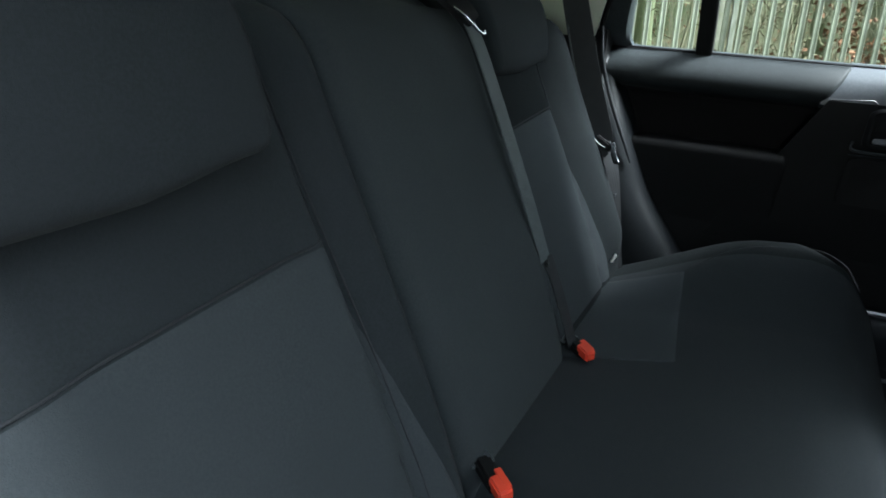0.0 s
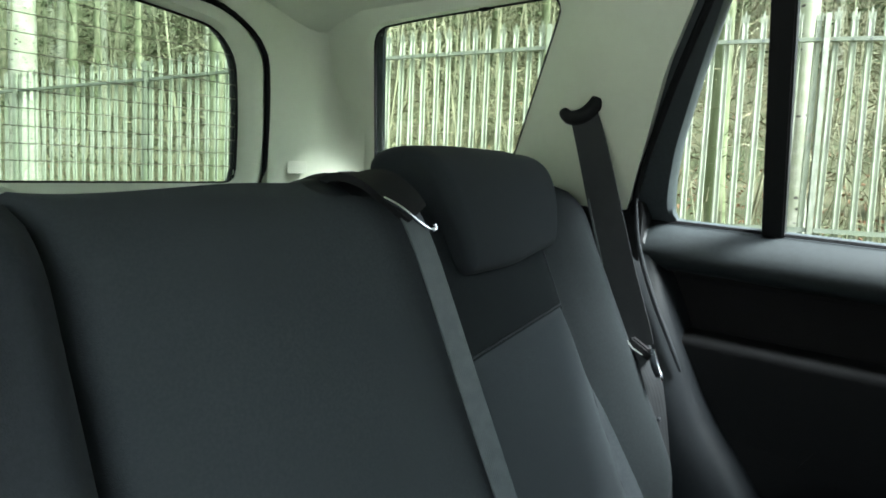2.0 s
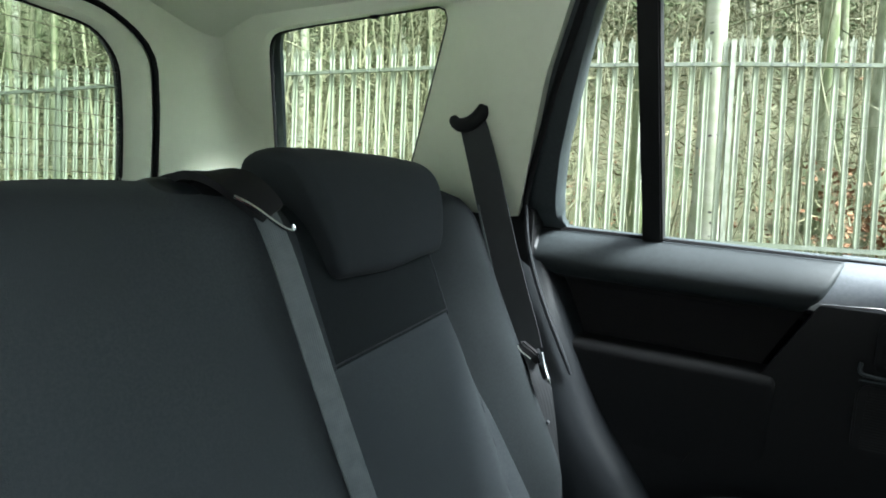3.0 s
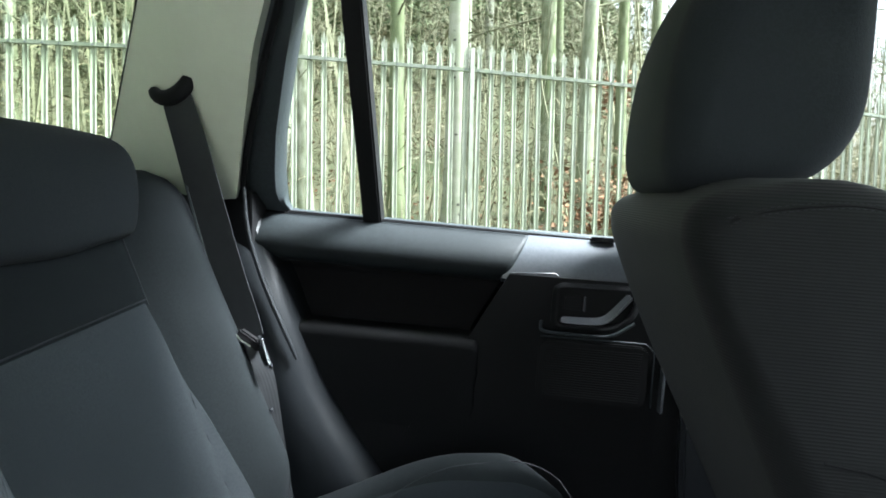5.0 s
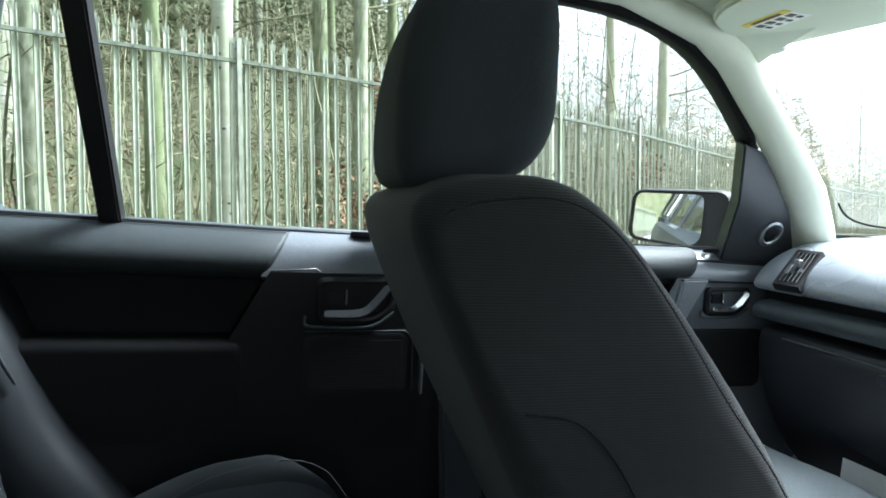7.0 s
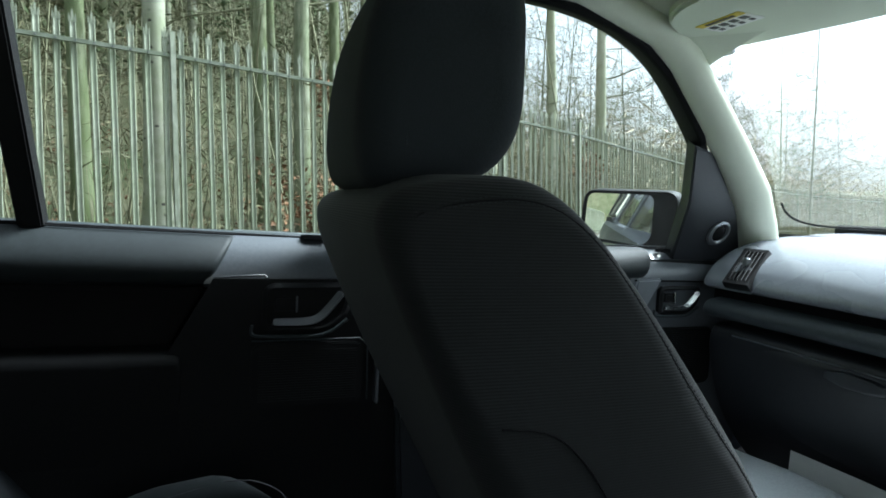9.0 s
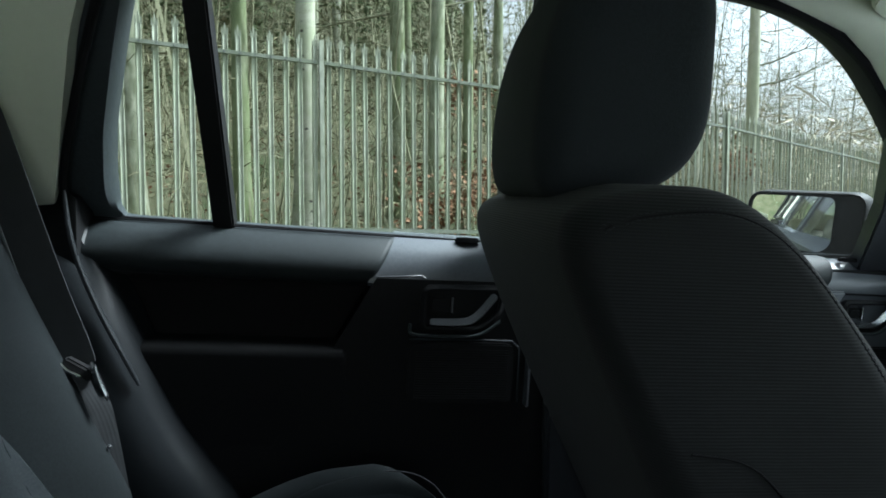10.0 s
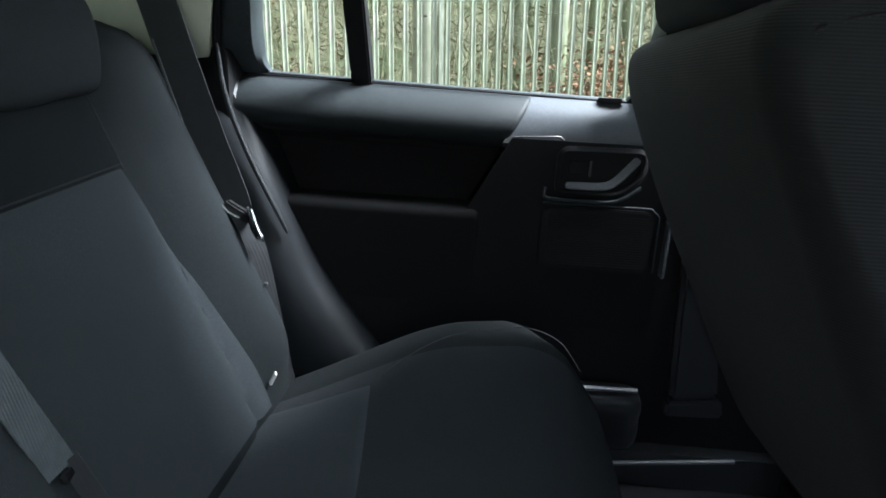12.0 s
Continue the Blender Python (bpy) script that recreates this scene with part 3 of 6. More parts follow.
def handle_set(d, x, y, z, metal, label, s=1.0):
    """Inner door handle: hollow, bezel, lever and lock tab. x, z: the hollow's lower rear corner."""
    at = lambda a, b, k: Vector((x + a * s, y + k, z + b * s))
    loop = resample(rounded([(0, 0), (0.090, 0), (0.120, 0.026), (0.124, 0.062), (0, 0.060)], [0.006, 0.02, 0.02, 0.008, 0.008]), 80)
    a = [(p.x, p.y) for p in loop]
    b = grow(a, 0.011)
    bez = part("handle_bezel", ring_frame([[at(*p, 0.016) for p in a], [at(*p, -0.003) for p in a], [at(*p, -0.004) for p in grow(a, 0.004)], [at(*p, 0.0) for p in b], [at(*p, 0.012) for p in b]]), M_DARK, d, "charcoal handle surround")
    part("handle_recess", prism(grow(a, 0.003), lambda p, q, k: at(p, q, 0.012 + k), 0.01), M_RUBBER, d, "black handle recess")
    lever = [(0.006, 0.009), (0.03, 0.009), (0.064, 0.010), (0.080, 0.016), (0.098, 0.037), (0.114, 0.058)]
    path = chaikin([at(p, q, -0.004 - 0.006 * i / 5) for i, (p, q) in enumerate(lever)], 1, closed=False)
    w = [s * 0.011 + 0.002 * math.sin(3 * i / len(path)) for i in range(len(path))]
    bm = strip(path, w, 0.009, (0, 0.25, 1))
    bmesh.ops.bevel(bm, geom=bm.edges[:], offset=0.002, segments=2, affect="EDGES", clamp_overlap=True)
    part("lever", bm, metal, d, label)
    part("lock_tab", block((0.034 * s, 0.012, 0.026 * s), at(0.024, 0.037, 0.006), 0.003), M_DARK, d, "black lock tab")
    part("lock_edge", block((0.003, 0.012, 0.026), at(0.043, 0.037, 0.003), 0.001), metal, d)
    lip = chaikin([at(-0.026, 0.004, -0.001), at(-0.028, -0.012, -0.002), at(-0.010, -0.015, -0.002), at(0.05, -0.016, -0.002), at(0.092, -0.014, -0.002), at(0.126, 0.012, -0.002)], 2, closed=False)
    part("handle_lip", tube(lip, 0.003, 6), M_FRAME, d)
    return bez


def rounded_rect(x0, x1, z0, z1, r, n=5):
    pts = []
    for cx, cz, a0 in ((x1 - r, z1 - r, 0), (x0 + r, z1 - r, 90), (x0 + r, z0 + r, 180), (x1 - r, z0 + r, 270)):
        for k in range(n + 1):
            a = radians(a0 + 90 * k / n)
            pts.append((cx + r * math.cos(a), cz + r * math.sin(a)))
    return pts


def speaker(d, x0, x1, z0, z1, y):
    g = part("speaker_grille", prism(rounded_rect(x0, x1, z0, z1, 0.018), lambda a, b, k: Vector((a, y + k, b)), 0.012, 0.003), M_DARK, d, "black ribbed loudspeaker grille")
    bm = bmesh.new()
    zz = z0 + 0.010
    while zz < z1 - 0.009:
        bmesh.ops.create_cube(bm, size=1, matrix=Matrix.Translation(((x0 + x1) / 2, y - 0.0006, zz)) @ Matrix.Diagonal((x1 - x0 - 0.024, 0.0024, 0.0017, 1)))
        zz += 0.0042
    part("grille_ribs", bm, M_DARK, g, smooth=False)


door_l = rear_door()
handle_set(door_l, 0.392, 0.692, 0.972, M_LEVER, "dark satin door lever")
speaker(door_l, 0.365, 0.548, 0.838, 0.944, 0.694)
part("edge_strip", block((0.006, 0.02, 0.118), (0.573, 0.700, 0.893), 0.002), M_DASH, door_l, "grey panel edge")
ro = resample([(0.019 * math.cos(a) * 1.05, 0.010 * math.sin(a), 0) for a in span(0, 2 * math.pi, 25)[:-1]], 24)
cen = Vector((0.462, 0.742, 1.1155))
part("lock_rosette", ring_frame([[cen + Vector((p.x * s, p.y * s, h)) for p in ro] for s, h in ((0.62, -0.004), (0.66, 0.004), (0.95, 0.004), (1.1, -0.003))]), M_RUBBER, door_l, "black lock button socket")
part("lock_hole", prism([(p.x * 0.64, p.y * 0.64) for p in ro], lambda a, b, k: cen + Vector((a, b, 0.001 - k)), 0.004), M_DASH, door_l)
part("speaker_lip", tube([(0.366, 0.6945, 0.949), (0.45, 0.6935, 0.950), (0.540, 0.6935, 0.950), (0.5545, 0.694, 0.938), (0.5565, 0.696, 0.842)], 0.0016, 5), M_FRAME, door_l)
# pocket at the foot of the door
part("door_pocket", along([(0.735, 0.625), (0.690, 0.622), (0.680, 0.600), (0.690, 0.50), (0.735, 0.48)], 0.20, 0.575, 0.03), M_GRAIN, door_l, "charcoal plastic door pocket")
# Silver rim stands in for the highlight on the pocket's plastic edge.
part("pocket_rim", tube([(0.22, 0.686, 0.624), (0.40, 0.684, 0.626), (0.56, 0.688, 0.628)], 0.005, 6), M_SATIN, door_l)

# foot of the centre pillar and the scuff plate below it
foot = thing("pillar_foot", "black plastic centre pillar foot above the door sill", "pillar trim", kind="structure")
part("foot_cover", prism([(0.612, 0.90), (0.668, 0.90), (0.690, 0.75), (0.712, 0.61), (0.628, 0.60), (0.618, 0.75)], lambda a, b, k: Vector((a, 0.712 + k, b)), 0.03, 0.008), M_GRAIN, foot)
part("foot_base", prism([(0.622, 0.60), (0.716, 0.61), (0.724, 0.575), (0.620, 0.57)], lambda a, b, k: Vector((a, 0.706 + k, b)), 0.03, 0.006), M_GRAIN, foot)
# Silver tube draws the highlight along the scuff plate's edge.
part("scuff_edge", tube([(0.50, 0.692, 0.472), (0.75, 0.692, 0.502)], 0.0045, 6), M_SATIN, foot, "scuff plate edge, its highlight drawn as a silver strip")

# ---- front door ----


def front_door():
    d = thing("front_door", "charcoal front car door with silver lever", "door", kind="structure")
    part("window_frame", frame_bm(FRONT_WIN, 0.016, inner=-0.030, outer=0.010, soft=FRONT_R), M_DARK, d, "black window surround")
    lp = resample(rounded(FRONT_WIN, FRONT_R), 110)
    g = [(p[0], min(p[1], 1.512)) for p in grow([(p.x, p.y) for p in lp], 0.013)]
    rings = [side(*p, -0.034 + 0.045 * smooth_step(1.08, 1.15, p[0]) * smooth_step(1.35, 1.30, p[1])) for p in g]
    part("door_seal", tube(rings + [rings[0], rings[1]], 0.009, 8), M_RUBBER, d, "black rubber door seal")
    add_glass("pane", pane_bm(FRONT_WIN, soft=FRONT_R), d, "door glass with a faint added glare veil", M_VEILED)
    # triangular sail with the tweeter
    sail = [(1.143, 1.330), (1.186, 1.222), (1.203, 1.100), (1.385, 1.084), (1.372, 1.130), (1.318, 1.208), (1.256, 1.264), (1.196, 1.318)]
    place = lambda a, b, k: side(a, b, -0.036 + k)
    part("sail_panel", prism(sail, place, 0.03, 0.003), M_GRAIN, d, "charcoal triangular corner panel", smooth=False)
    cen = Vector((1.290, 0.697, 1.150))
    circ = [(math.cos(a), math.sin(a)) for a in span(0, 2 * math.pi, 33)[:-1]]
    tw = lambda r, k: [Vector((cen.x + r * p, cen.y - 0.5 * r * q - k, cen.z + r * q)) for p, q in circ]
    ring = part("tweeter_ring", ring_frame([tw(0.016, -0.004), tw(0.017, 0.006), tw(0.020, 0.008), tw(0.025, 0.006), tw(0.026, -0.004)]), M_SATIN, d, "grey tweeter ring")
    part("tweeter_mesh", loft([tw(0.0165, -0.003), tw(0.015, 0.004), tw(0.010, 0.007), tw(0.002, 0.008)]), M_DARK, d, "black tweeter mesh")
    # sill roll at the rear, hard sill in front
    bm = along([(0.775, 1.112), (0.735, 1.114), (0.705, 1.098), (0.690, 1.070), (0.700, 1.050), (0.775, 1.045)], 0.60, 1.146, 0.012)
    for v in bm.verts:
        v.co.x += (v.co.z - 1.11) * 0.5 * smooth_step(0.93, 1.14, v.co.x)
    part("sill_roll", bm, M_ROLL, d, "padded grey vinyl sill roll")
    fd = lambda z: interp([(0.80, 0.93), (0.92, 1.01), (1.055, 1.088), (1.11, 1.122)], z)
    prof = [(0.60, 0.725), (0.80, 0.706), (1.03, 0.700), (1.048, 0.701)] + [(1.048 + 0.062 * math.sin(a), 0.701 + 0.08 * (1 - math.cos(a))) for a in span(0.12, math.pi / 2, 11)]
    part("hard_panel", sheet(lambda u, v: Vector((fd(v) + (1.40 - fd(v)) * u, interp(prof, v), v - 0.010 * u)), span(0, 1, 16), span(0.60, 1.048, 10) + [1.048 + 0.062 * math.sin(a) for a in span(0.12, math.pi / 2, 11)], 0.02, (0, 0.9, -0.4)), M_DASH, d, "charcoal grained plastic panel, lightened for window sheen")
    part("door_cloth", sheet(lambda u, v: Vector((0.60 + (fd(v) - 0.60) * u, 0.745, v)), span(0, 1, 8), span(0.88, 1.06, 6), 0.02, (0, 1, 0)), M_FELT, d, "black cloth door insert")
    part("armrest", along([(0.76, 0.925), (0.70, 0.928), (0.668, 0.915), (0.675, 0.87), (0.76, 0.82)], 0.62, 1.02, 0.03), M_DARK, d, "black moulded armrest ledge")
    part("lower_panel", sheet(lambda u, v: Vector((0.60 + 0.80 * u, 0.735, v)), span(0, 1, 6), span(0.44, 0.90, 6), 0.02, (0, 1, 0)), M_DARK, d)
    part("grip_trim", prism([(1.096, 1.052), (1.157, 1.054), (1.137, 1.020), (1.108, 0.97), (1.075, 0.93), (1.058, 0.94), (1.082, 0.99)], lambda a, b, k: Vector((a, 0.692 + k, b)), 0.014, 0.004), M_SATIN, d, "silver grip trim")
    part("panel_crease", tube([(fd(1.05) + 0.01, 0.699, 1.0495), (1.20, 0.699, 1.0485), (1.39, 0.699, 1.046)], 0.0018, 6), M_RUBBER, d)
    return d


door_f = front_door()
handle_set(door_f, 1.158, 0.692, 0.988, M_METAL, "chrome door lever", 0.71)
speaker(door_f, 1.115, 1.30, 0.83, 0.952, 0.697)
cen = Vector((1.19, 0.738, 1.108))
part("lock_rosette", ring_frame([[cen + Vector((p.x * s, p.y * s, h)) for p in ro] for s, h in ((0.62, -0.004), (0.66, 0.004), (0.95, 0.004), (1.1, -0.003))]), M_RUBBER, door_f, "black lock button socket")

# door mirror outside the front door
mirror = thing("door_mirror", "black door mirror with rectangular glass", "mirror")
mt = Vector((0.519, -0.853, 0)).normalized()
mn = Vector((-0.853, -0.519, -0.05)).normalized()
mc = Vector((1.2175, 0.9095, 1.171))
mpt = lambda a, b, k: mc + mt * a + Vector((0, 0, 1)) * b - mn * k
shape = resample(rounded([(-0.112, -0.050), (0.085, -0.064), (0.112, -0.045), (0.114, 0.058), (-0.104, 0.060)], 0.022), 70)
sh = [(p.x, p.y) for p in shape]
rings = [[mpt(a, b, 0.006) for a, b in sh], [mpt(a, b, -0.004) for a, b in grow(sh, 0.006)], [mpt(a, b, 0.0) for a, b in grow(sh, 0.008)], [mpt(a, b, 0.03) for a, b in grow(sh, 0.010)],
         [mpt(a * 0.94 + 0.01, b * 0.92, 0.08) for a, b in sh], [mpt(a * 0.72 + 0.03, b * 0.7, 0.125) for a, b in sh], [mpt(a * 0.35 + 0.05, b * 0.3, 0.145) for a, b in sh]]
part("housing", loft(rings), M_DARK, mirror, "black moulded mirror housing")
gs = [(-0.108 + (a + 0.112) * 0.76, b * 0.98) for a, b in sh]
bulge = lambda f: [mpt(-0.02 + (a + 0.02) * f, b * f, 0.002 + (((a + 0.02) * f) ** 2 + (b * f) ** 2) / 2.4 - 0.006) for a, b in gs]
part("mirror_glass", loft([[p + mn * -0.004 for p in bulge(1.0)]] + [bulge(f) for f in (1.0, 0.85, 0.7, 0.55, 0.4, 0.25, 0.1, 0.02)]), M_MIRROR, mirror, "silvered convex mirror glass")
part("mirror_arm", tube([mpt(0.10, -0.03, 0.06), mpt(0.17, -0.04, 0.06), (1.275, 0.77, 1.115)], 0.028, 10), M_DARK, mirror, "black mirror arm")

# ---- pillars and trim ----


QUARTER_RING, QUARTER_OUT = [], []


def c_pillar(flip=False):
    """Ivory trim round the quarter window, from the rear door back to the tailgate."""
    n = 96
    lp = resample(rounded(QUARTER_WIN, 0.04), n)
    a = [(p.x, p.y) for p in lp]
    out = resample([(p[0], p[1], 0) for p in [(-0.40, 1.172), (-0.95, 1.172), (-0.95, 1.46), (-0.90, 1.53), (-0.60, 1.535), (-0.20, 1.535), (-0.035, 1.53), (-0.100, 1.40), (-0.178, 1.172)]], n)
    # start both loops at the corner under the window's front edge
    o = [(p.x, p.y) for p in out]
    def nearest_turn(loop, target):
        k = min(range(n), key=lambda i: (loop[i][0] - target[0]) ** 2 + (loop[i][1] - target[1]) ** 2)
        return loop[k:] + loop[:k]
    a = nearest_turn(a, (-0.45, 1.19))
    o = nearest_turn(o, (-0.40, 1.172))
    QUARTER_RING[:], QUARTER_OUT[:] = a, o
    mix = lambda f: [(p[0] + (q[0] - p[0]) * f, p[1] + (q[1] - p[1]) * f) for p, q in zip(a, o)]
    deep = lambda p, k: -k * smooth_step(-0.46, -0.20, p[0]) - 0.006
    loops = [[side(*p, -0.006) for p in a], [side(*p, -0.014) for p in a], [side(*p, -0.018) for p in mix(0.06)]]
    for f, k in ((0.2, 0.020), (0.4, 0.034), (0.65, 0.040), (0.9, 0.040), (1.0, 0.034)):
        loops.append([side(*p, -0.018 + deep(p, k)) for p in mix(f)])
    loops.append([side(*p, 0.03) for p in o])
    bm = ring_frame(loops)
    return mirrored(bm) if flip else bm


for flip in (False, True):
    trim = thing("pillar_trim", "pale ivory plastic trim round the rear quarter window", "pillar trim", kind="structure")
    part("trim_shell", c_pillar(flip), M_BEIGE, trim)
    q = resample(rounded(QUARTER_WIN, 0.04), 110)
    loop = [side(p.x, p.y, -0.010) for p in q]
    bm = tube(loop + loop[:2], 0.0045, 6)
    part("window_seal", mirrored(bm) if flip else bm, M_RUBBER, trim, "black rubber window seal")
    for x in (-0.62, -0.43):
        bm = block((0.022, 0.012, 0.012), tuple(side(x, 1.503, -0.012)), 0.003)
        part("seal_tab", mirrored(bm) if flip else bm, M_RUBBER, trim)
    bm = pane_bm(QUARTER_WIN, off=-0.008, soft=0.04)
    add_glass("pane", mirrored(bm) if flip else bm, trim, "faintly tinted quarter window glass", M_QUARTER)
    # rear corner: runs on from the side, turns, and meets the tailgate seal
    seal_y = lambda z: interp([(1.10, 0.472), (1.16, 0.466), (1.315, 0.435), (1.40, 0.412), (1.448, 0.375), (1.475, 0.325), (1.50, 0.26), (1.55, 0.20)], z)

    def corner(u, z):
        xq = interp([(1.19, -0.838), (1.492, -0.716), (1.55, -0.700)], z)
        a = side(xq - 0.012, z, -0.020)
        b = Vector((-0.90 + 0.10 * (z - 1.16), min(side(0, z, -0.022).y, 0.61), z))
        c = Vector((-0.938 + 0.28 * (z - 1.16), seal_y(z) + 0.075, z))
        e = Vector((-0.950 + 0.28 * (z - 1.16), seal_y(z) + 0.012, z))
        path = chaikin([a, b, c, e], 3, closed=False)
        k = u * (len(path) - 1)
        i = min(int(k), len(path) - 2)
        return path[i].lerp(path[i + 1], k - i)

    bm = sheet(corner, span(0, 1, 23), span(1.13, 1.55, 20), 0.03, (-0.8, 0.6, 0))
    part("corner_trim", mirrored(bm) if flip else bm, M_BEIGE, trim, "ivory plastic corner trim")
    bm = block((0.046, 0.004, 0.030), (-0.919, 0.537, 1.188), 0.0015, Euler((0, 0, radians(58))).to_matrix().to_4x4())
    part("trim_hook", mirrored(bm) if flip else bm, M_BEIGE, trim, "small ivory moulded hook")
    wide = grow(QUARTER_RING, 0.006)
    loops = [[side(*p, 0.026) for p in wide], [side(*p, 0.036) for p in wide], [side(*p, 0.040) for p in QUARTER_OUT], [side(*p, 0.034) for p in QUARTER_OUT]]
    bm = ring_frame(loops)
    part("quarter_skin", mirrored(bm) if flip else bm, M_PAINT, trim, "dark painted outer quarter panel")
    bm = along([(0.68, 1.165), (0.78, 1.165), (0.80, 0.45), (0.70, 0.45)], -0.96, -0.15, 0.01, smooth=0)
    part("load_side", mirrored(bm) if flip else bm, M_DARK, trim, "black load bay side trim")
    # windscreen pillar
    base = [((1.445, 0.715, 1.03), 0.95), ((1.418, 0.703, 1.095), 0.90), ((1.376, 0.680, 1.168), 0.86), ((1.314, 0.646, 1.238), 0.82), ((1.210, 0.604, 1.318), 0.74), ((1.115, 0.570, 1.387), 0.72), ((1.037, 0.545, 1.445), 0.70), ((0.975, 0.530, 1.477), 0.66), ((0.82, 0.518, 1.513), 0.55), ((0.58, 0.510, 1.519), 0.6), ((0.30, 0.515, 1.528), 0.5)]
    rings = []
    pts = [Vector(p) for p, s in base]
    for i, (p, s) in enumerate(base):
        dr = (pts[min(i + 1, len(pts) - 1)] - pts[max(i - 1, 0)]).normalized()
        inn = Vector((0.45, -0.80, 0)) - dr * dr.dot(Vector((0.45, -0.80, 0)))
        inn.normalize()
        nb = dr.cross(inn)
        rings.append([pts[i] + (inn * math.cos(2 * math.pi * k / 16) * 0.046 + nb * math.sin(2 * math.pi * k / 16) * 0.036) * s for k in range(16)])
    bm = loft(rings)
    part("screen_pillar", mirrored(bm) if flip else bm, M_BEIGE, trim, "pale windscreen pillar cover")
    if flip:
        bm = sheet(lambda u, v: Vector((u, 2 * MID - 0.74, v)), span(0.56, 1.42, 8), span(0.44, 1.115, 6), 0.03, (0, -1, 0))
        part("door_lining", bm, M_DARK, trim, "black door lining")
        part("window_frame", mirrored(frame_bm(FRONT_WIN, 0.052, soft=FRONT_R)), M_GRAIN, trim, "dark plastic window surround")
        add_glass("pane", mirrored(pane_bm(FRONT_WIN, soft=FRONT_R)), trim, "clear door glass")

# dark cover below the ivory trim, and the lower trim beside the seat
lower = thing("side_trim", "charcoal plastic trim beside the rear seat", "side trim", kind="structure")
front_edge = resample(chaikin([(-0.152, 1.125, 0), (-0.134, 1.09, 0), (-0.10, 1.03, 0), (-0.045, 0.90, 0), (0.0, 0.79, 0), (0.075, 0.69, 0), (0.125, 0.62, 0)], 2, closed=False), 30, closed=False)


def cover(s, k):
    """A smooth cover that rolls outwards at its front edge; s: distance behind the edge."""
    p = front_edge[k]
    y = interp([(0.0, 0.735), (0.006, 0.705), (0.014, 0.685), (0.026, 0.671), (0.042, 0.662), (0.07, 0.656), (0.30, 0.653)], s)
    return Vector((p.x - s, y + 0.04 * smooth_step(0.95, 1.17, p.y) * smooth_step(0.0, 0.03, s), p.y))


bm = sheet(cover, [0.0, 0.003, 0.006, 0.010, 0.014, 0.020, 0.026, 0.034, 0.042, 0.055, 0.07, 0.12, 0.22], list(range(30)), 0.02, (0, 1, 0))
part("quarter_cover", bm, M_COVER, lower)
edge = chaikin([(-0.160, 0.668, 1.17), (-0.148, 0.660, 1.09), (-0.112, 0.658, 1.0), (-0.072, 0.660, 0.92), (-0.052, 0.664, 0.875)], 2, closed=False)
part("sill_edge", tube(edge, 0.0045, 8, taper=[0.0005 + 0.004 * math.sin(math.pi * (0.05 + 0.90 * i / (len(edge) - 1))) ** 0.6 for i in range(len(edge))]), M_COVER, lower, "smooth grey edge moulding")
seal = chaikin([side(-0.03, 1.50, -0.05), side(-0.10, 1.36, -0.05), side(-0.178, 1.17, -0.045), (-0.150, 0.705, 1.06), (-0.085, 0.705, 0.93), (-0.03, 0.71, 0.80), (0.06, 0.72, 0.64)], 2, closed=False)
part("aperture_seal", tube(seal, 0.006, 8), M_RUBBER, lower, "black rubber aperture seal")

# ---- tailgate ----
tail = thing("tailgate", "ivory lined tailgate with heated rear window", "tailgate", kind="structure")
TAIL_WIN = [(MID - 0.435, 1.148), (MID + 0.435, 1.148), (MID + 0.415, 1.29), (MID + 0.388, 1.405), (MID + 0.335, 1.453), (MID + 0.17, 1.468), (MID - 0.17, 1.468), (MID - 0.335, 1.453), (MID - 0.388, 1.405), (MID - 0.415, 1.29)]
tl = resample(rounded(TAIL_WIN, [0.03, 0.03, 0.08, 0.05, 0.05, 0.06, 0.06, 0.05, 0.05, 0.08]), 120)
ta = [(p.x, p.y) for p in tl]
tp = lambda a, b, k: Vector((-0.955 + 0.28 * (b - 1.16) - k, a, b))
reach = lambda k: (lambda p: k * (1 - 0.48 * smooth_step(1.38, 1.47, p.y)))
part("inner_frame", ring_frame([[tp(*p, 0.012) for p in ta], [tp(*p, 0.002) for p in ta], [tp(*p, -0.008) for p in grow(ta, reach(0.018))], [tp(*p, -0.006) for p in grow(ta, reach(0.056))], [tp(*p, 0.016) for p in grow(ta, reach(0.061))], [tp(*p, 0.018) for p in grow(ta, 0.13)], [tp(*p, 0.04) for p in grow(ta, 0.13)]]), M_BEIGE, tail, "ivory plastic window surround")
sl = [tp(*p, -0.007) for p in grow(ta, reach(0.066))]
part("tailgate_seal", tube(sl + sl[:2], 0.006, 8), M_RUBBER, tail, "black rubber tailgate seal")
part("outer_skin", ring_frame([[tp(*p, 0.044) for p in grow(ta, 0.015)], [tp(*p, 0.052) for p in grow(ta, 0.015)], [tp(*p, 0.052) for p in grow(ta, 0.14)], [tp(*p, 0.044) for p in grow(ta, 0.14)]]), M_PAINT, tail, "dark painted outer tailgate")
gl = [tp(*p, 0.006) for p in ta]
part("glass_edge", tube(gl + gl[:2], 0.004, 6), M_RUBBER, tail)
add_glass("pane", prism(grow(ta, 0.01), lambda a, b, k: tp(a, b, 0.012 + k), 0.004), tail, "lightly tinted heated rear glass", M_TINT)
bm = bmesh.new()
for i in range(11):
    z = 1.185 + 0.028 * i
    w = 0.42 - 0.12 * max(0, (z - 1.40) / 0.1)
    tube([tp(MID + a, z, 0.010) for a in span(-w, w, 6)], 0.0007, 4, bm=bm)
part("heater_wire", bm, M_WIRE, tail, "thin dark heating wires")
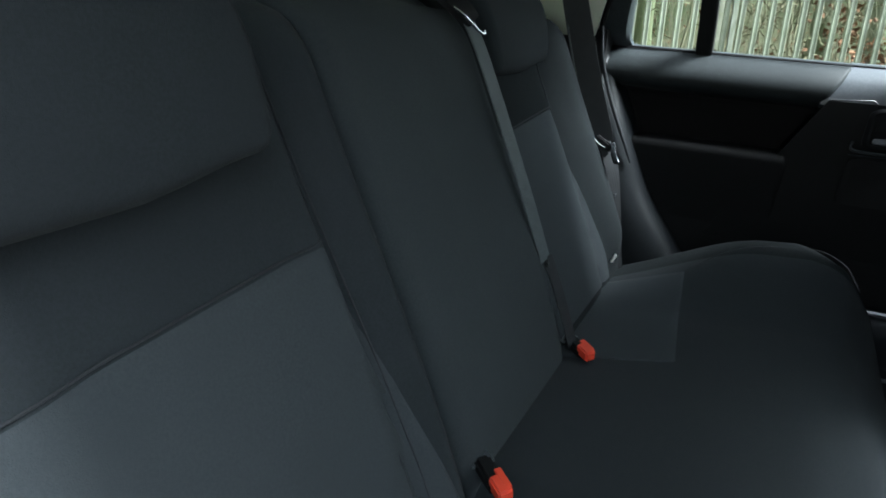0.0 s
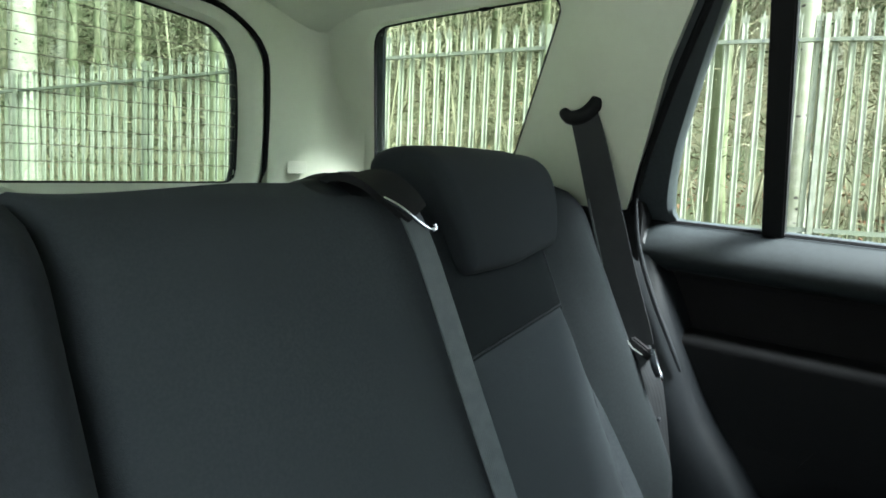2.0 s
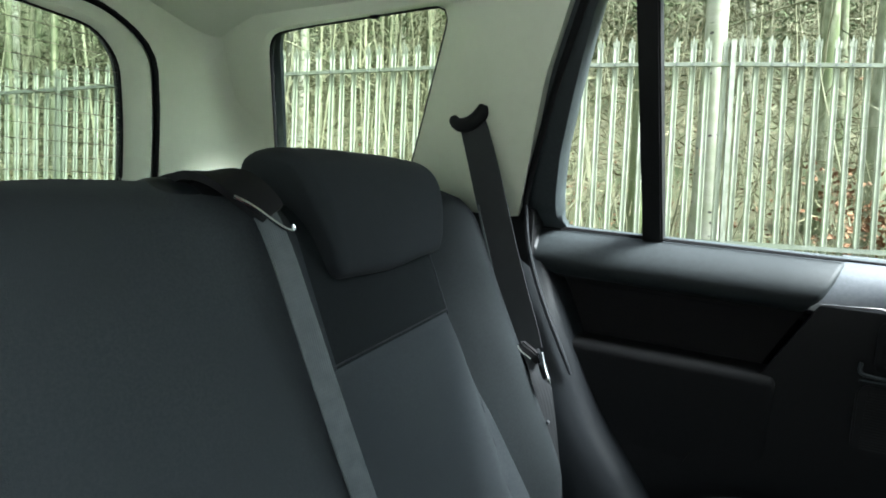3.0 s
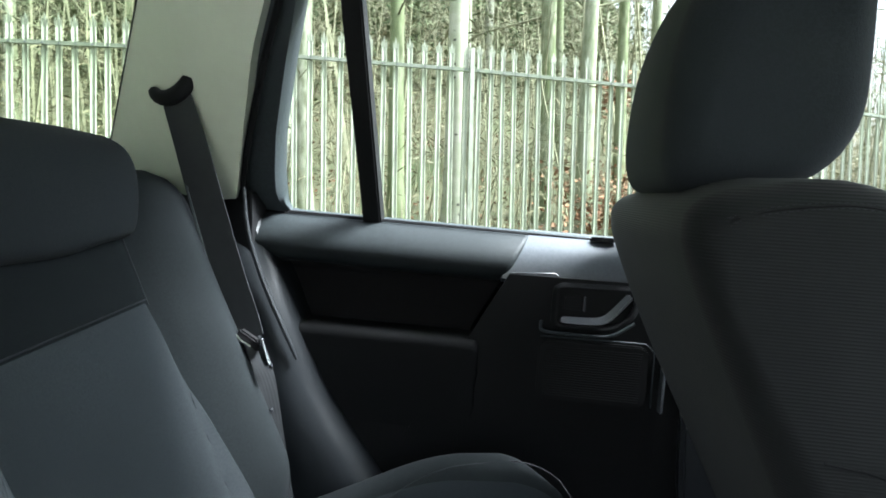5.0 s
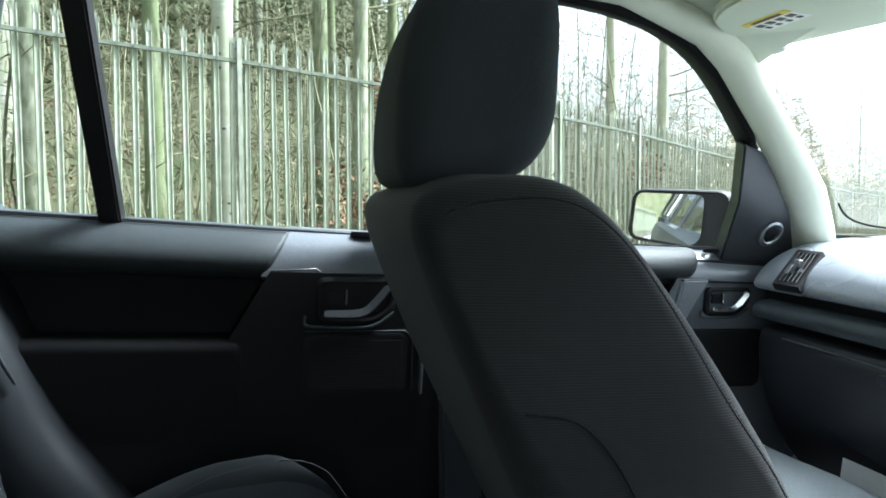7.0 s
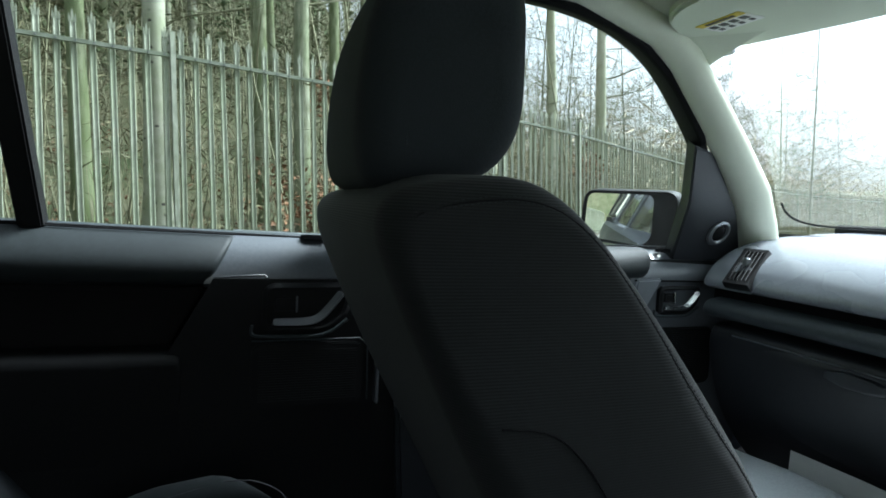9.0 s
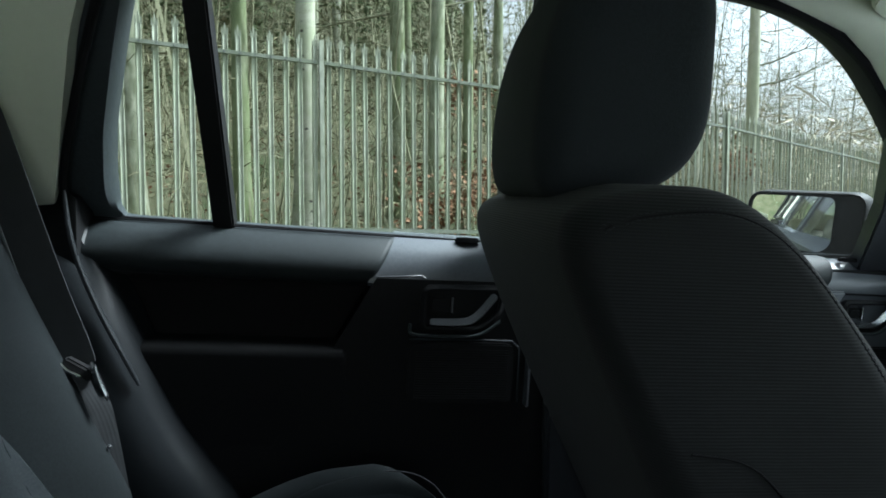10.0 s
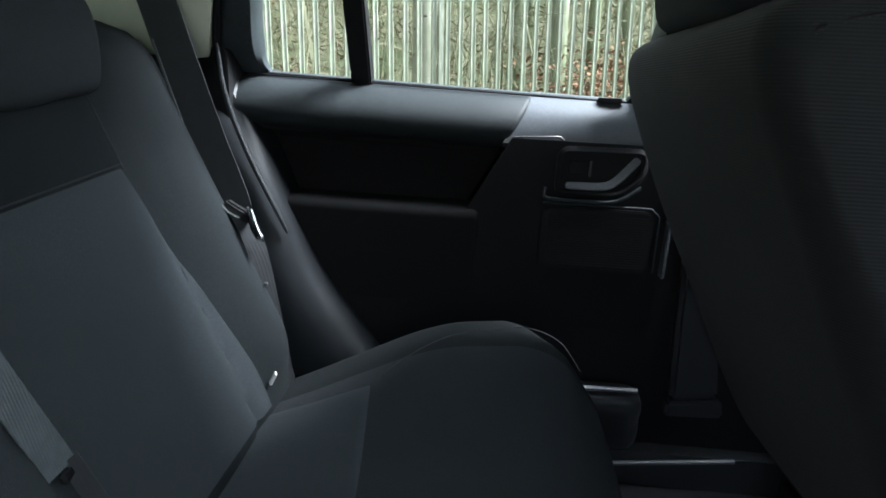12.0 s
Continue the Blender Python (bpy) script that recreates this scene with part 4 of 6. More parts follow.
hump = [(-0.46, 1.095), (0.035, 1.095), (0.0, 1.122), (-0.03, 1.138), (-0.06, 1.150), (-0.11, 1.160), (-0.17, 1.166), (-0.25, 1.166), (-0.32, 1.158), (-0.38, 1.140)]
hp = [(p.x, p.y) for p in chaikin([(p[0], p[1], 0) for p in hump], 2)]
part("wiper_cover", prism(hp, lambda a, b, k: tp(a, b, -0.055 + k), 0.06, 0.012), M_BEIGE, tail, "ivory wiper motor cover")
lens = [(p.x, p.y) for p in chaikin([(-0.42, 1.108, 0), (-0.005, 1.110, 0), (-0.05, 1.124, 0), (-0.12, 1.136, 0), (-0.20, 1.140, 0), (-0.30, 1.134, 0), (-0.38, 1.120, 0)], 2)]
# Flat dark sheet, slightly proud, stands in for the shade of a recess.
part("wiper_recess", prism(lens, lambda a, b, k: tp(a, b, -0.057 + k), 0.01), M_RUBBER, tail, "flat dark sheet for a shaded slot in the wiper cover", smooth=False)
part("lower_lining", block((0.03, 1.2, 0.62), (-0.965, MID, 0.73), 0.01), M_DARK, tail)

# ---- windscreen ----
screen = thing("windscreen", "clear raked windscreen with black edge", "windscreen", kind="structure")


def screen_pt(u, v):
    """u across (-1 to 1), v up."""
    y0, y1 = 0.705 * u, 0.600 * u
    a = Vector((1.69 - 0.26 * u * u, MID + y0, 1.172))
    b = Vector((1.13 - 0.07 * u * u, MID + y1, 1.495))
    return a.lerp(b, v) + Vector((0.03, 0, 0.05)) * math.sin(math.pi * v)


add_glass("pane", sheet(screen_pt, span(-1, 1, 17), span(0, 1, 9), 0.005, (0.5, 0, 0.86)), screen, "windscreen glass with an added glare veil", M_SCREEN)
edge_path = chaikin([screen_pt(0.985, 0.10), screen_pt(0.980, 0.06), screen_pt(0.962, 0.028), screen_pt(0.925, 0.010), screen_pt(0.88, 0.006)], 2, closed=False) + [screen_pt(u, 0.006) for u in span(0.84, -0.95, 22)]
part("lower_edge", tube([p + Vector((-0.006, 0, 0)) for p in edge_path], 0.0022, 6), M_RUBBER, screen, "black lower edge band")
bm = strip([screen_pt(u, 0.985) for u in span(-1, 1, 25)], 0.03, 0.02, (-0.86, 0, 0.5))
part("header_edge", bm, M_LINER, screen, "ivory header edge")
part("cowl", sheet(lambda u, v: Vector((1.705 - 0.26 * u * u + v * 0.12, MID + 0.72 * u, 1.155 - 0.06 * v)), span(-1, 1, 13), span(0, 1, 4), 0.03, (0, 0, -1)), M_DARK, screen, "black cowl panel")

# ---- dashboard ----
dash = thing("dashboard", "charcoal grained dashboard with silver accent", "dashboard")


def dash_shift(y):
    e = smooth_step(0.40, 0.74, abs(y - MID))
    return (-0.015 * e, 0.0)


part("dash_pad", bar([(1.75, 1.165), (1.60, 1.162), (1.42, 1.148), (1.33, 1.128), (1.27, 1.092), (1.245, 1.056), (1.252, 1.042), (1.30, 1.040), (1.75, 1.05)], MID - 0.70, MID + 0.705, 0.012, shift=dash_shift), M_TOP, dash, "charcoal grained dash top, windscreen glare put into its pale colour")
# Black filler paints in the shade of the gap under the pad.
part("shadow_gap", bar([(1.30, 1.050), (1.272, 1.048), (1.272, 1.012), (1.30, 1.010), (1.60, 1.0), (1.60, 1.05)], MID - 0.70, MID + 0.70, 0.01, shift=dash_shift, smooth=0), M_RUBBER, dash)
part("accent_strip", bar([(1.32, 1.026), (1.262, 1.026), (1.240, 1.016), (1.234, 1.000), (1.244, 0.986), (1.32, 0.981)], MID - 0.70, MID + 0.69, 0.012, shift=dash_shift), M_FRAME, dash, "satin grey accent strip")
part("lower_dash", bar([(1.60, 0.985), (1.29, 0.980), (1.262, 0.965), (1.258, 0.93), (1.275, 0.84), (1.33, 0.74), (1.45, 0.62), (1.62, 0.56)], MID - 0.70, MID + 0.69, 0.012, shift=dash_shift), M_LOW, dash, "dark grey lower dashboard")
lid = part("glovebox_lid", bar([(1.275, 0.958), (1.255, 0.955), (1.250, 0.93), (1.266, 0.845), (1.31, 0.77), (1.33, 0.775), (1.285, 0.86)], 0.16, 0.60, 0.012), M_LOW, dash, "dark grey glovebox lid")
part("lid_line", tube([(1.2475, y, 0.957) for y in span(0.165, 0.595, 6)], 0.0015, 5), M_SATIN, lid)
part("lid_handle", along([(0.30, 0.948), (0.40, 0.950), (0.40, 0.928), (0.30, 0.926)], 1.240, 1.262, 0.004, smooth=1), M_GRAIN, lid, "moulded glovebox pull")
# corner vent, set into the pad on a slant
vb = [Vector((1.299, 0.628, 1.121)), Vector((1.301, 0.574, 1.121)), Vector((1.231, 0.551, 1.057)), Vector((1.229, 0.609, 1.056))]
vn = (vb[1] - vb[0]).cross(vb[3] - vb[0]).normalized()
if vn.x > 0:
    vn = -vn
vent_q = lambda s, t: (vb[0].lerp(vb[1], s)).lerp(vb[3].lerp(vb[2], s), t)
vent = part("air_vent", ring_frame([[vent_q(s, t) + vn * k for s, t in ((g0, g0), (1 - g0, g0), (1 - g0, 1 - g0), (g0, 1 - g0))] for g0, k in ((0.08, -0.01), (0.08, 0.006), (0.0, 0.006), (-0.01, 0.0), (-0.01, -0.01))]), M_DARK, dash, "black corner air vent", smooth=False)
part("vent_back", prism([(0.05, 0.05), (0.95, 0.05), (0.95, 0.95), (0.05, 0.95)], lambda a, b, k: vent_q(a, b) + vn * (0.001 + k), 0.002), M_RUBBER, vent, smooth=False)
for i in range(5):
    s = 0.18 + 0.16 * i
    part("vent_slat", strip([vent_q(s, t) + vn * 0.006 for t in span(0.09, 0.91, 5)], 0.005, 0.0018, tuple(vn + (vb[1] - vb[0]).normalized() * 0.8)), M_DARK, vent)
part("vent_slider", block((0.012, 0.012, 0.016), tuple(vent_q(0.5, 0.42) + vn * 0.009), 0.002), M_SATIN, vent, "silver vent slider")

# ---- sun visor ----
visor = thing("sun_visor", "ivory sun visor folded up with warning label", "sun visor")
vis = [(0.885, 0.02), (1.185, 0.02), (1.182, 0.28), (1.143, 0.446), (1.122, 0.535), (1.06, 0.545), (1.02, 0.525), (0.965, 0.492), (0.925, 0.452), (0.905, 0.38)]
VISOR_Z = 1.468
vp = [(p.x, p.y) for p in chaikin([(p[0], p[1], 0) for p in vis], 2)]
part("visor_board", prism(vp, lambda a, b, k: Vector((a, b, VISOR_Z + k)), 0.020, 0.007), M_LINER, visor, "ivory padded visor board")
vl = lambda x0, x1, y0, y1, k=0.0: prism([(x0, y0), (x1, y0), (x1, y1), (x0, y1)], lambda a, b, d: Vector((a, b, VISOR_Z - 0.001 - k + d)), 0.0012)
part("label", vl(1.002, 1.038, 0.384, 0.464), M_LABEL, visor, "white airbag warning label", smooth=False)
part("label_band", vl(0.988, 1.002, 0.384, 0.464), M_YELLOW, visor, "yellow warning band", smooth=False)
for i in range(4):
    y = 0.390 + 0.0185 * i
    part("label_mark", vl(1.006, 1.018, y, y + 0.011, 0.0008), M_INK, visor, "black pictogram bar", smooth=False)
    part("label_mark", vl(1.023, 1.031, y + 0.002, y + 0.009, 0.0008), M_INK, visor, smooth=False)
part("label_mark", vl(0.992, 0.998, 0.397, 0.449, 0.0008), M_INK, visor, smooth=False)
part("visor_clip", prism([(1.120 + 0.012 * math.cos(a), 0.540 + 0.020 * math.sin(a)) for a in span(0, 2 * math.pi, 25)[:-1]], lambda a, b, k: Vector((a, b, 1.461 + k)), 0.012, 0.003), M_SATIN, visor, "grey oval visor pivot")
# ---- rear seats ----
BACK = [(0.56, -0.005), (0.64, -0.030), (0.70, -0.052), (0.80, -0.095), (0.90, -0.142), (1.0, -0.190), (1.10, -0.236), (1.20, -0.282)]


def edge_drop(d, r):
    """How far a rounded edge falls back at distance d from the border."""
    if d >= r:
        return 0.0
    return r * (1 - math.sqrt(max(1 - ((r - d) / r) ** 2, 0)))


def bump_at(v, c, w):
    t = abs(v - c) / w
    return 0.0 if t >= 1 else 0.5 + 0.5 * math.cos(math.pi * t)


def near_back(y, z, lift=0.0):
    """Face of the narrow backrest beside the near door."""
    x = interp(BACK, z) + lift
    fade = smooth_step(1.16, 1.05, z)
    x += 0.024 * bump_at(y, -0.255, 0.036) - 0.012 * bump_at(y, -0.296, 0.014)
    x += 0.010 * bump_at(y, -0.67, 0.05) * fade - 0.006 * smooth_step(-0.30, -0.36, y) * smooth_step(-0.60, -0.54, y)
    x -= edge_drop(y + 0.715, 0.035) + edge_drop(-0.226 - y, 0.022) + edge_drop(1.170 - z, 0.055)
    return Vector((x, y, z))


def far_back(y, z, lift=0.0):
    """Face of the wide backrest: the plain middle place and the far seat."""
    x = interp(BACK, z) + lift
    top = 1.188 - 0.010 * smooth_step(-0.04, -0.2, y) - 0.012 * smooth_step(0.1, 0.2, y) * smooth_step(0.56, 0.48, y)
    x += 0.012 * smooth_step(0.175, 0.13, y) + 0.020 * smooth_step(0.165, 0.10, y) * smooth_step(-0.21, -0.08, y) * smooth_step(0.60, 0.78, z)
    x += 0.040 * bump_at(y, 0.565, 0.105) * smooth_step(0.62, 0.75, z) - 0.006 * bump_at(y, 0.463, 0.014)
    x -= edge_drop(y + 0.220, 0.030) + 0.8 * edge_drop(0.655 - y, 0.05) + edge_drop(max(top - z, 0.0), 0.055)
    return Vector((x, y, min(z, top)))


bench = thing("rear_bench", "charcoal cloth rear bench with two headrests", "car seat")


def backrest(name, fn, y0, y1, top, label):
    ys = sorted(set(soft_span(y0, y1, 90)))
    zs = span(0.56, top - 0.07, 26) + [top - 0.07 * math.cos(math.pi / 2 * k / 9) for k in range(1, 10)]
    bm = sheet(lambda u, v: fn(u, v), ys, zs, 0.125, (-0.9, 0, -0.2))
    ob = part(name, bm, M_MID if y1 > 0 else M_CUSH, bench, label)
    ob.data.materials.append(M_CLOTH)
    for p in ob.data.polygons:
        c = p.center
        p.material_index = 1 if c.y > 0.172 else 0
    return ob


def insert(fn, y0t, y1t, y0b, y1b, z0, z1, lift=0.0025, fall=0.0):
    us, vs = soft_span(0, 1, 26), soft_span(0, 1, 26)
    def f(u, v):
        z = z0 + (z1 - fall * (1 - u) - z0) * v
        a, b = y0b + (y0t - y0b) * v, y1b + (y1t - y1b) * v
        e = min(u * (b - a), (1 - u) * (b - a), v * (z1 - z0), (1 - v) * (z1 - z0))
        return fn(a + (b - a) * u, z, lift - 0.005 * smooth_step(0.005, 0, e))
    return sheet(f, us, vs, 0.004, (-1, 0, 0))


def seam(fn, pts, r=0.0016, lift=0.002):
    return tube([fn(y, z, lift) for y, z in pts], r, 6)


near = backrest("backrest", near_back, -0.715, -0.226, 1.170, "charcoal cloth rear backrest with lighter grey insert")
part("seat_insert", insert(near_back, -0.640, -0.304, -0.63, -0.248, 0.60, 0.942, fall=0.024), M_INSERT, near, "lighter grey woven insert")
part("seam", seam(near_back, [(-0.296 + 0.012 * (1 - (z - 0.6) / 0.5), z) for z in span(0.60, 1.15, 24)], 0.0012), M_PIPE, near)
part("top_seam", seam(near_back, [(y, 0.944 + 0.071 * (y + 0.304)) for y in span(-0.64, -0.304, 20)], 0.0012, 0.0025), M_PIPE, near)
far = backrest("backrest", far_back, -0.220, 0.655, 1.188, "wide charcoal cloth rear backrest with grey insert")
part("seat_insert", insert(far_back, 0.150, 0.448, 0.165, 0.515, 0.64, 1.006, fall=0.024), M_INSERT, far, "lighter grey woven insert")
part("top_seam", seam(far_back, [(y, 1.008 - 0.024 * (0.448 - y) / 0.298) for y in span(0.15, 0.448, 20)], 0.0012, 0.0025), M_PIPE, far)
part("side_seam", seam(far_back, [(0.450 + 0.004 * (z - 1.0) / 0.09, z) for z in span(1.0, 1.09, 8)], 0.0010, 0.0015), M_PIPE, far)
part("seat_tag", block((0.004, 0.010, 0.020), (-0.026, 0.512, 0.690), 0.001, Euler((0, 0.45, 0.4)).to_matrix().to_4x4()), M_LABEL, far, "small white sewn tag")
part("belt_housing", bar([(-0.355, 1.150), (-0.37, 1.180), (-0.335, 1.198), (-0.300, 1.199), (-0.268, 1.188), (-0.252, 1.165)], 0.045, 0.155, 0.030), M_DARK, far, "black belt outlet on the backrest")
part("outlet_lip", bar([(-0.345, 1.150), (-0.35, 1.176), (-0.318, 1.192), (-0.290, 1.192), (-0.262, 1.178), (-0.250, 1.160)], 0.012, 0.075, 0.022), M_COVER, far, "smooth black outlet edge")


def rear_headrest(yc, dz=0.0, dx=0.0, flare=0.22):
    """A wedge that overhangs the backrest, wider above than below."""
    prof = [(-0.218, 1.076), (-0.204, 1.092), (-0.216, 1.15), (-0.240, 1.205), (-0.268, 1.234), (-0.315, 1.242), (-0.365, 1.230), (-0.375, 1.198), (-0.33, 1.17), (-0.285, 1.14), (-0.258, 1.088), (-0.245, 1.072)]
    bm = bar(prof, yc - 0.144, yc + 0.144, 0.020, steps=8)
    for v in bm.verts:
        d = v.co.y - yc
        up = smooth_step(1.07, 1.22, v.co.z)
        v.co.y = yc - 0.022 * (1 - up) - 0.006 * up + d * (0.84 + (0.28 if d < 0 else flare) * up)
        v.co.z -= 0.004 * smooth_step(0.05, 0.13, abs(d)) * smooth_step(1.18, 1.25, v.co.z)
        v.co.z += 0.016 * smooth_step(-0.02, 0.13, d) * smooth_step(1.14, 1.07, v.co.z)
    for v in bm.verts:
        drop = dz + (0.03 * (v.co.y - yc - 0.14) + 0.052 * smooth_step(1.14, 1.24, v.co.z) * smooth_step(0.12, -0.04, v.co.y - yc) if dz else 0.0)
        v.co.z += drop
        v.co.x -= drop * 0.45 - dx
    t = part("headrest", bm, M_CUSH, bench, "charcoal cloth headrest")
    for s in (-1, 1):
        part("post", tube([(-0.30, yc + s * 0.06, 1.13), (-0.305, yc + s * 0.06, 1.20)], 0.006, 8), M_METAL, t, "steel post")
    return t


rear_headrest(0.356)
rear_headrest(-0.466, -0.047, 0.03, -0.06)

CUSH = [(-0.08, 0.615), (0.0, 0.632), (0.12, 0.650), (0.25, 0.676), (0.34, 0.684), (0.41, 0.672), (0.460, 0.634), (0.492, 0.575), (0.510, 0.50), (0.50, 0.46)]


def bolster_rise(x, d):
    """How far the outer bolster of the cushion stands up; d: metres from the outer side."""
    return 0.086 * smooth_step(0.30, 0.08, d) * smooth_step(-0.10, 0.24, x) * smooth_step(0.54, 0.36, x)


def cushion(y0, y1, outer, label):
    us = span(0, 1, 44)
    def f(u, v):
        s = u * 9
        i = min(int(s), 8)
        a, b = CUSH[i], CUSH[i + 1]
        x, z = a[0] + (b[0] - a[0]) * (s - i), a[1] + (b[1] - a[1]) * (s - i)
        d_out = abs(v - outer)
        z += bolster_rise(x, d_out)
        z -= 0.9 * edge_drop(min(v - y0, y1 - v), 0.045)
        x -= 0.05 * smooth_step(0.10, 0.0, d_out) * smooth_step(0.2, 0.45, x)
        return Vector((x, v, z))
    bm = sheet(f, us, soft_span(y0, y1, 60), 0.10, (-0.1, 0, -1))
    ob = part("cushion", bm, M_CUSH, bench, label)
    # Outer bolster in darker cloth, partly to offset strong window light there.
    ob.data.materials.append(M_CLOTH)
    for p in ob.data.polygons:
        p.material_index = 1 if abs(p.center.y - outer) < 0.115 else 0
    return ob


def top_of(x, y, outer, y0, y1):
    z = interp([c for c in CUSH[:7]], x)
    z += bolster_rise(x, abs(y - outer))
    return z - 0.9 * edge_drop(min(y - y0, y1 - y), 0.045)


cush = cushion(-0.214, 0.650, 0.650, "charcoal cloth rear bench cushion with grey patch")


def cushion_patch(u, v):
    """The woven patch beside the backrest; u: across its depth, v: from its near to its far side."""
    y = 0.13 + 0.375 * v + 0.05 * u * (1 - v)
    x = -0.07 + (0.127 + 0.108 * (0.505 - y) + 0.07) * u
    e = min(u * 0.19, (1 - u) * 0.19, v * 0.37, (1 - v) * 0.37)
    return Vector((x, y, top_of(x, y, 0.65, -0.214, 0.65) + 0.003 - 0.006 * smooth_step(0.008, 0, e)))


part("cushion_insert", sheet(cushion_patch, soft_span(0, 1, 22), soft_span(0, 1, 26), 0.004, (0, 0, -1)), M_PATCH, cush, "slightly lighter woven patch")
ys = [(0.135, 0.512), (0.16, 0.530), (0.21, 0.556), (0.27, 0.578), (0.33, 0.592), (0.39, 0.600), (0.44, 0.603)]
part("bolster_seam", tube([(x, y, top_of(x, y, 0.65, -0.214, 0.65) - 0.0002) for x, y, _ in (tuple(p) for p in chaikin([(x, y, 0) for x, y in ys], 2, closed=False))], 0.0010, 6), M_PIPE, cush)
cushion(-0.725, -0.220, -0.725, "narrow charcoal cloth rear cushion")
part("seat_base", block((0.50, 1.36, 0.10), (0.16, MID, 0.47), 0.02), M_CARPET, bench, "black carpeted seat base")


def buckle(p, turn, group="belt buckles"):
    b = thing("belt_buckle", "black seat belt buckle with red release button", "buckle", group)
    m = Matrix.Translation(p) @ Euler([radians(a) for a in turn]).to_matrix().to_4x4()
    bm = block((0.052, 0.022, 0.020), (-0.004, 0, -0.002), 0.005)
    bmesh.ops.transform(bm, matrix=m, verts=bm.verts[:])
    part("buckle_body", bm, M_DARK, b)
    bm = block((0.030, 0.019, 0.020), (0.024, 0, 0.004), 0.003)
    bmesh.ops.transform(bm, matrix=m, verts=bm.verts[:])
    rb = part("release_button", bm, M_RED, b, "bright red release button")
    bm = block((0.030, 0.009, 0.004), (0.018, 0.006, 0.0125), 0.001)
    bmesh.ops.transform(bm, matrix=m, verts=bm.verts[:])
    part("button_mark", bm, M_RED, rb)
    bm = strip([m @ Vector((-0.02, 0, 0)), m @ Vector((-0.06, 0, -0.01)), m @ Vector((-0.10, 0, -0.03))], 0.03, 0.004, (0, 1, 0))
    part("stalk", bm, M_WEB, b, "black webbing stalk")


buckle((0.002, 0.160, 0.648), (8, 4, -38))
buckle((0.004, -0.205, 0.648), (8, 4, -38))

# ---- seat belts ----
belt = thing("seat_belt", "black webbing seat belt hanging beside the rear seat", "seat belt", "seat belts")
path = [(-0.236, 0.582, 1.312), (-0.212, 0.585, 1.24), (-0.180, 0.590, 1.13), (-0.148, 0.592, 1.03), (-0.120, 0.594, 0.96), (-0.106, 0.594, 0.925)]
bp = chaikin(path, 2, closed=False)
part("webbing", strip(bp, [0.046 + 0.010 * math.sin(math.pi * i / (len(bp) - 1)) for i in range(len(bp))], 0.0022, (1, 0.10, 0.3)), M_WEB2, belt)
part("webbing_edge", strip(chaikin([(p[0] - 0.024, p[1] - 0.004, p[2] - 0.004) for p in path], 2, closed=False)[8:], 0.003, 0.003, (1, 0.1, 0.3)), M_WEB, belt, "lighter folded belt edge")
guide = [(-0.276, 0.585, 1.316), (-0.262, 0.580, 1.303), (-0.238, 0.579, 1.305), (-0.218, 0.581, 1.321), (-0.210, 0.586, 1.344), (-0.217, 0.592, 1.362)]
gp = chaikin(guide, 2, closed=False)
part("belt_guide", tube(gp, 0.01, 10, taper=[0.004 + 0.0095 * math.sin(math.pi * (0.12 + 0.80 * i / (len(gp) - 1))) for i in range(len(gp))]), M_DARK, belt, "black plastic shoulder guide")
low = [(-0.104, 0.592, 0.928), (-0.088, 0.590, 0.90), (-0.072, 0.586, 0.86), (-0.060, 0.584, 0.80), (-0.046, 0.584, 0.72), (-0.030, 0.588, 0.62)]
part("lap_webbing", strip(chaikin(low, 2, closed=False), 0.030, 0.004, (0.9, 0.5, 0)), M_WEB2, belt)
part("tongue_body", block((0.046, 0.014, 0.016), (-0.100, 0.584, 0.925), 0.003, Euler((0, radians(30), 0)).to_matrix().to_4x4()), M_DARK, belt, "black belt tongue grip")
tg = chaikin([(-0.082, 0.578, 0.930), (-0.074, 0.576, 0.905), (-0.064, 0.575, 0.885), (-0.058, 0.576, 0.888)], 2, closed=False)
part("tongue_plate", strip(tg, 0.016, 0.003, (0.85, -0.5, 0.2)), M_METAL, belt, "chrome tongue plate")
part("tongue_edge", tube([(-0.125, 0.575, 0.938), (-0.112, 0.574, 0.925), (-0.095, 0.574, 0.917)], 0.0022, 6), M_METAL, belt)
part("belt_stop", block((0.006, 0.006, 0.006), (-0.058, 0.577, 0.815), 0.0015), M_LEVER, belt, "small grey belt stop")

mid_belt = thing("seat_belt", "black webbing centre seat belt over the backrest", "seat belt", "seat belts")
mp = [(-0.300, 0.085, 1.200), (-0.262, 0.092, 1.198), (-0.226, 0.093, 1.178), (-0.198, 0.096, 1.140), (-0.162, 0.100, 1.06), (-0.127, 0.107, 0.975), (-0.092, 0.118, 0.885), (-0.066, 0.136, 0.80)]
part("webbing", strip(chaikin(mp, 2, closed=False), 0.028, 0.0022, (0.22, 1, 0)), M_WEB, mid_belt)
part("lap_webbing", strip(chaikin([(-0.066, 0.144, 0.805), (-0.045, 0.150, 0.755), (-0.025, 0.156, 0.70), (-0.006, 0.160, 0.645)], 2, closed=False), 0.016, 0.005, (0.7, 0.7, 0)), M_WEB2, mid_belt)
part("belt_stop", block((0.008, 0.009, 0.009), (-0.056, 0.149, 0.770), 0.002), M_METAL, mid_belt, "small steel belt stop")
part("belt_keeper", block((0.006, 0.030, 0.010), (-0.064, 0.143, 0.795), 0.002, Euler((0, radians(-22), radians(12))).to_matrix().to_4x4()), M_DARK, mid_belt)
fold = [(-0.302, 0.058, 1.184), (-0.276, 0.064, 1.198), (-0.246, 0.075, 1.196), (-0.224, 0.088, 1.180), (-0.208, 0.100, 1.160)]
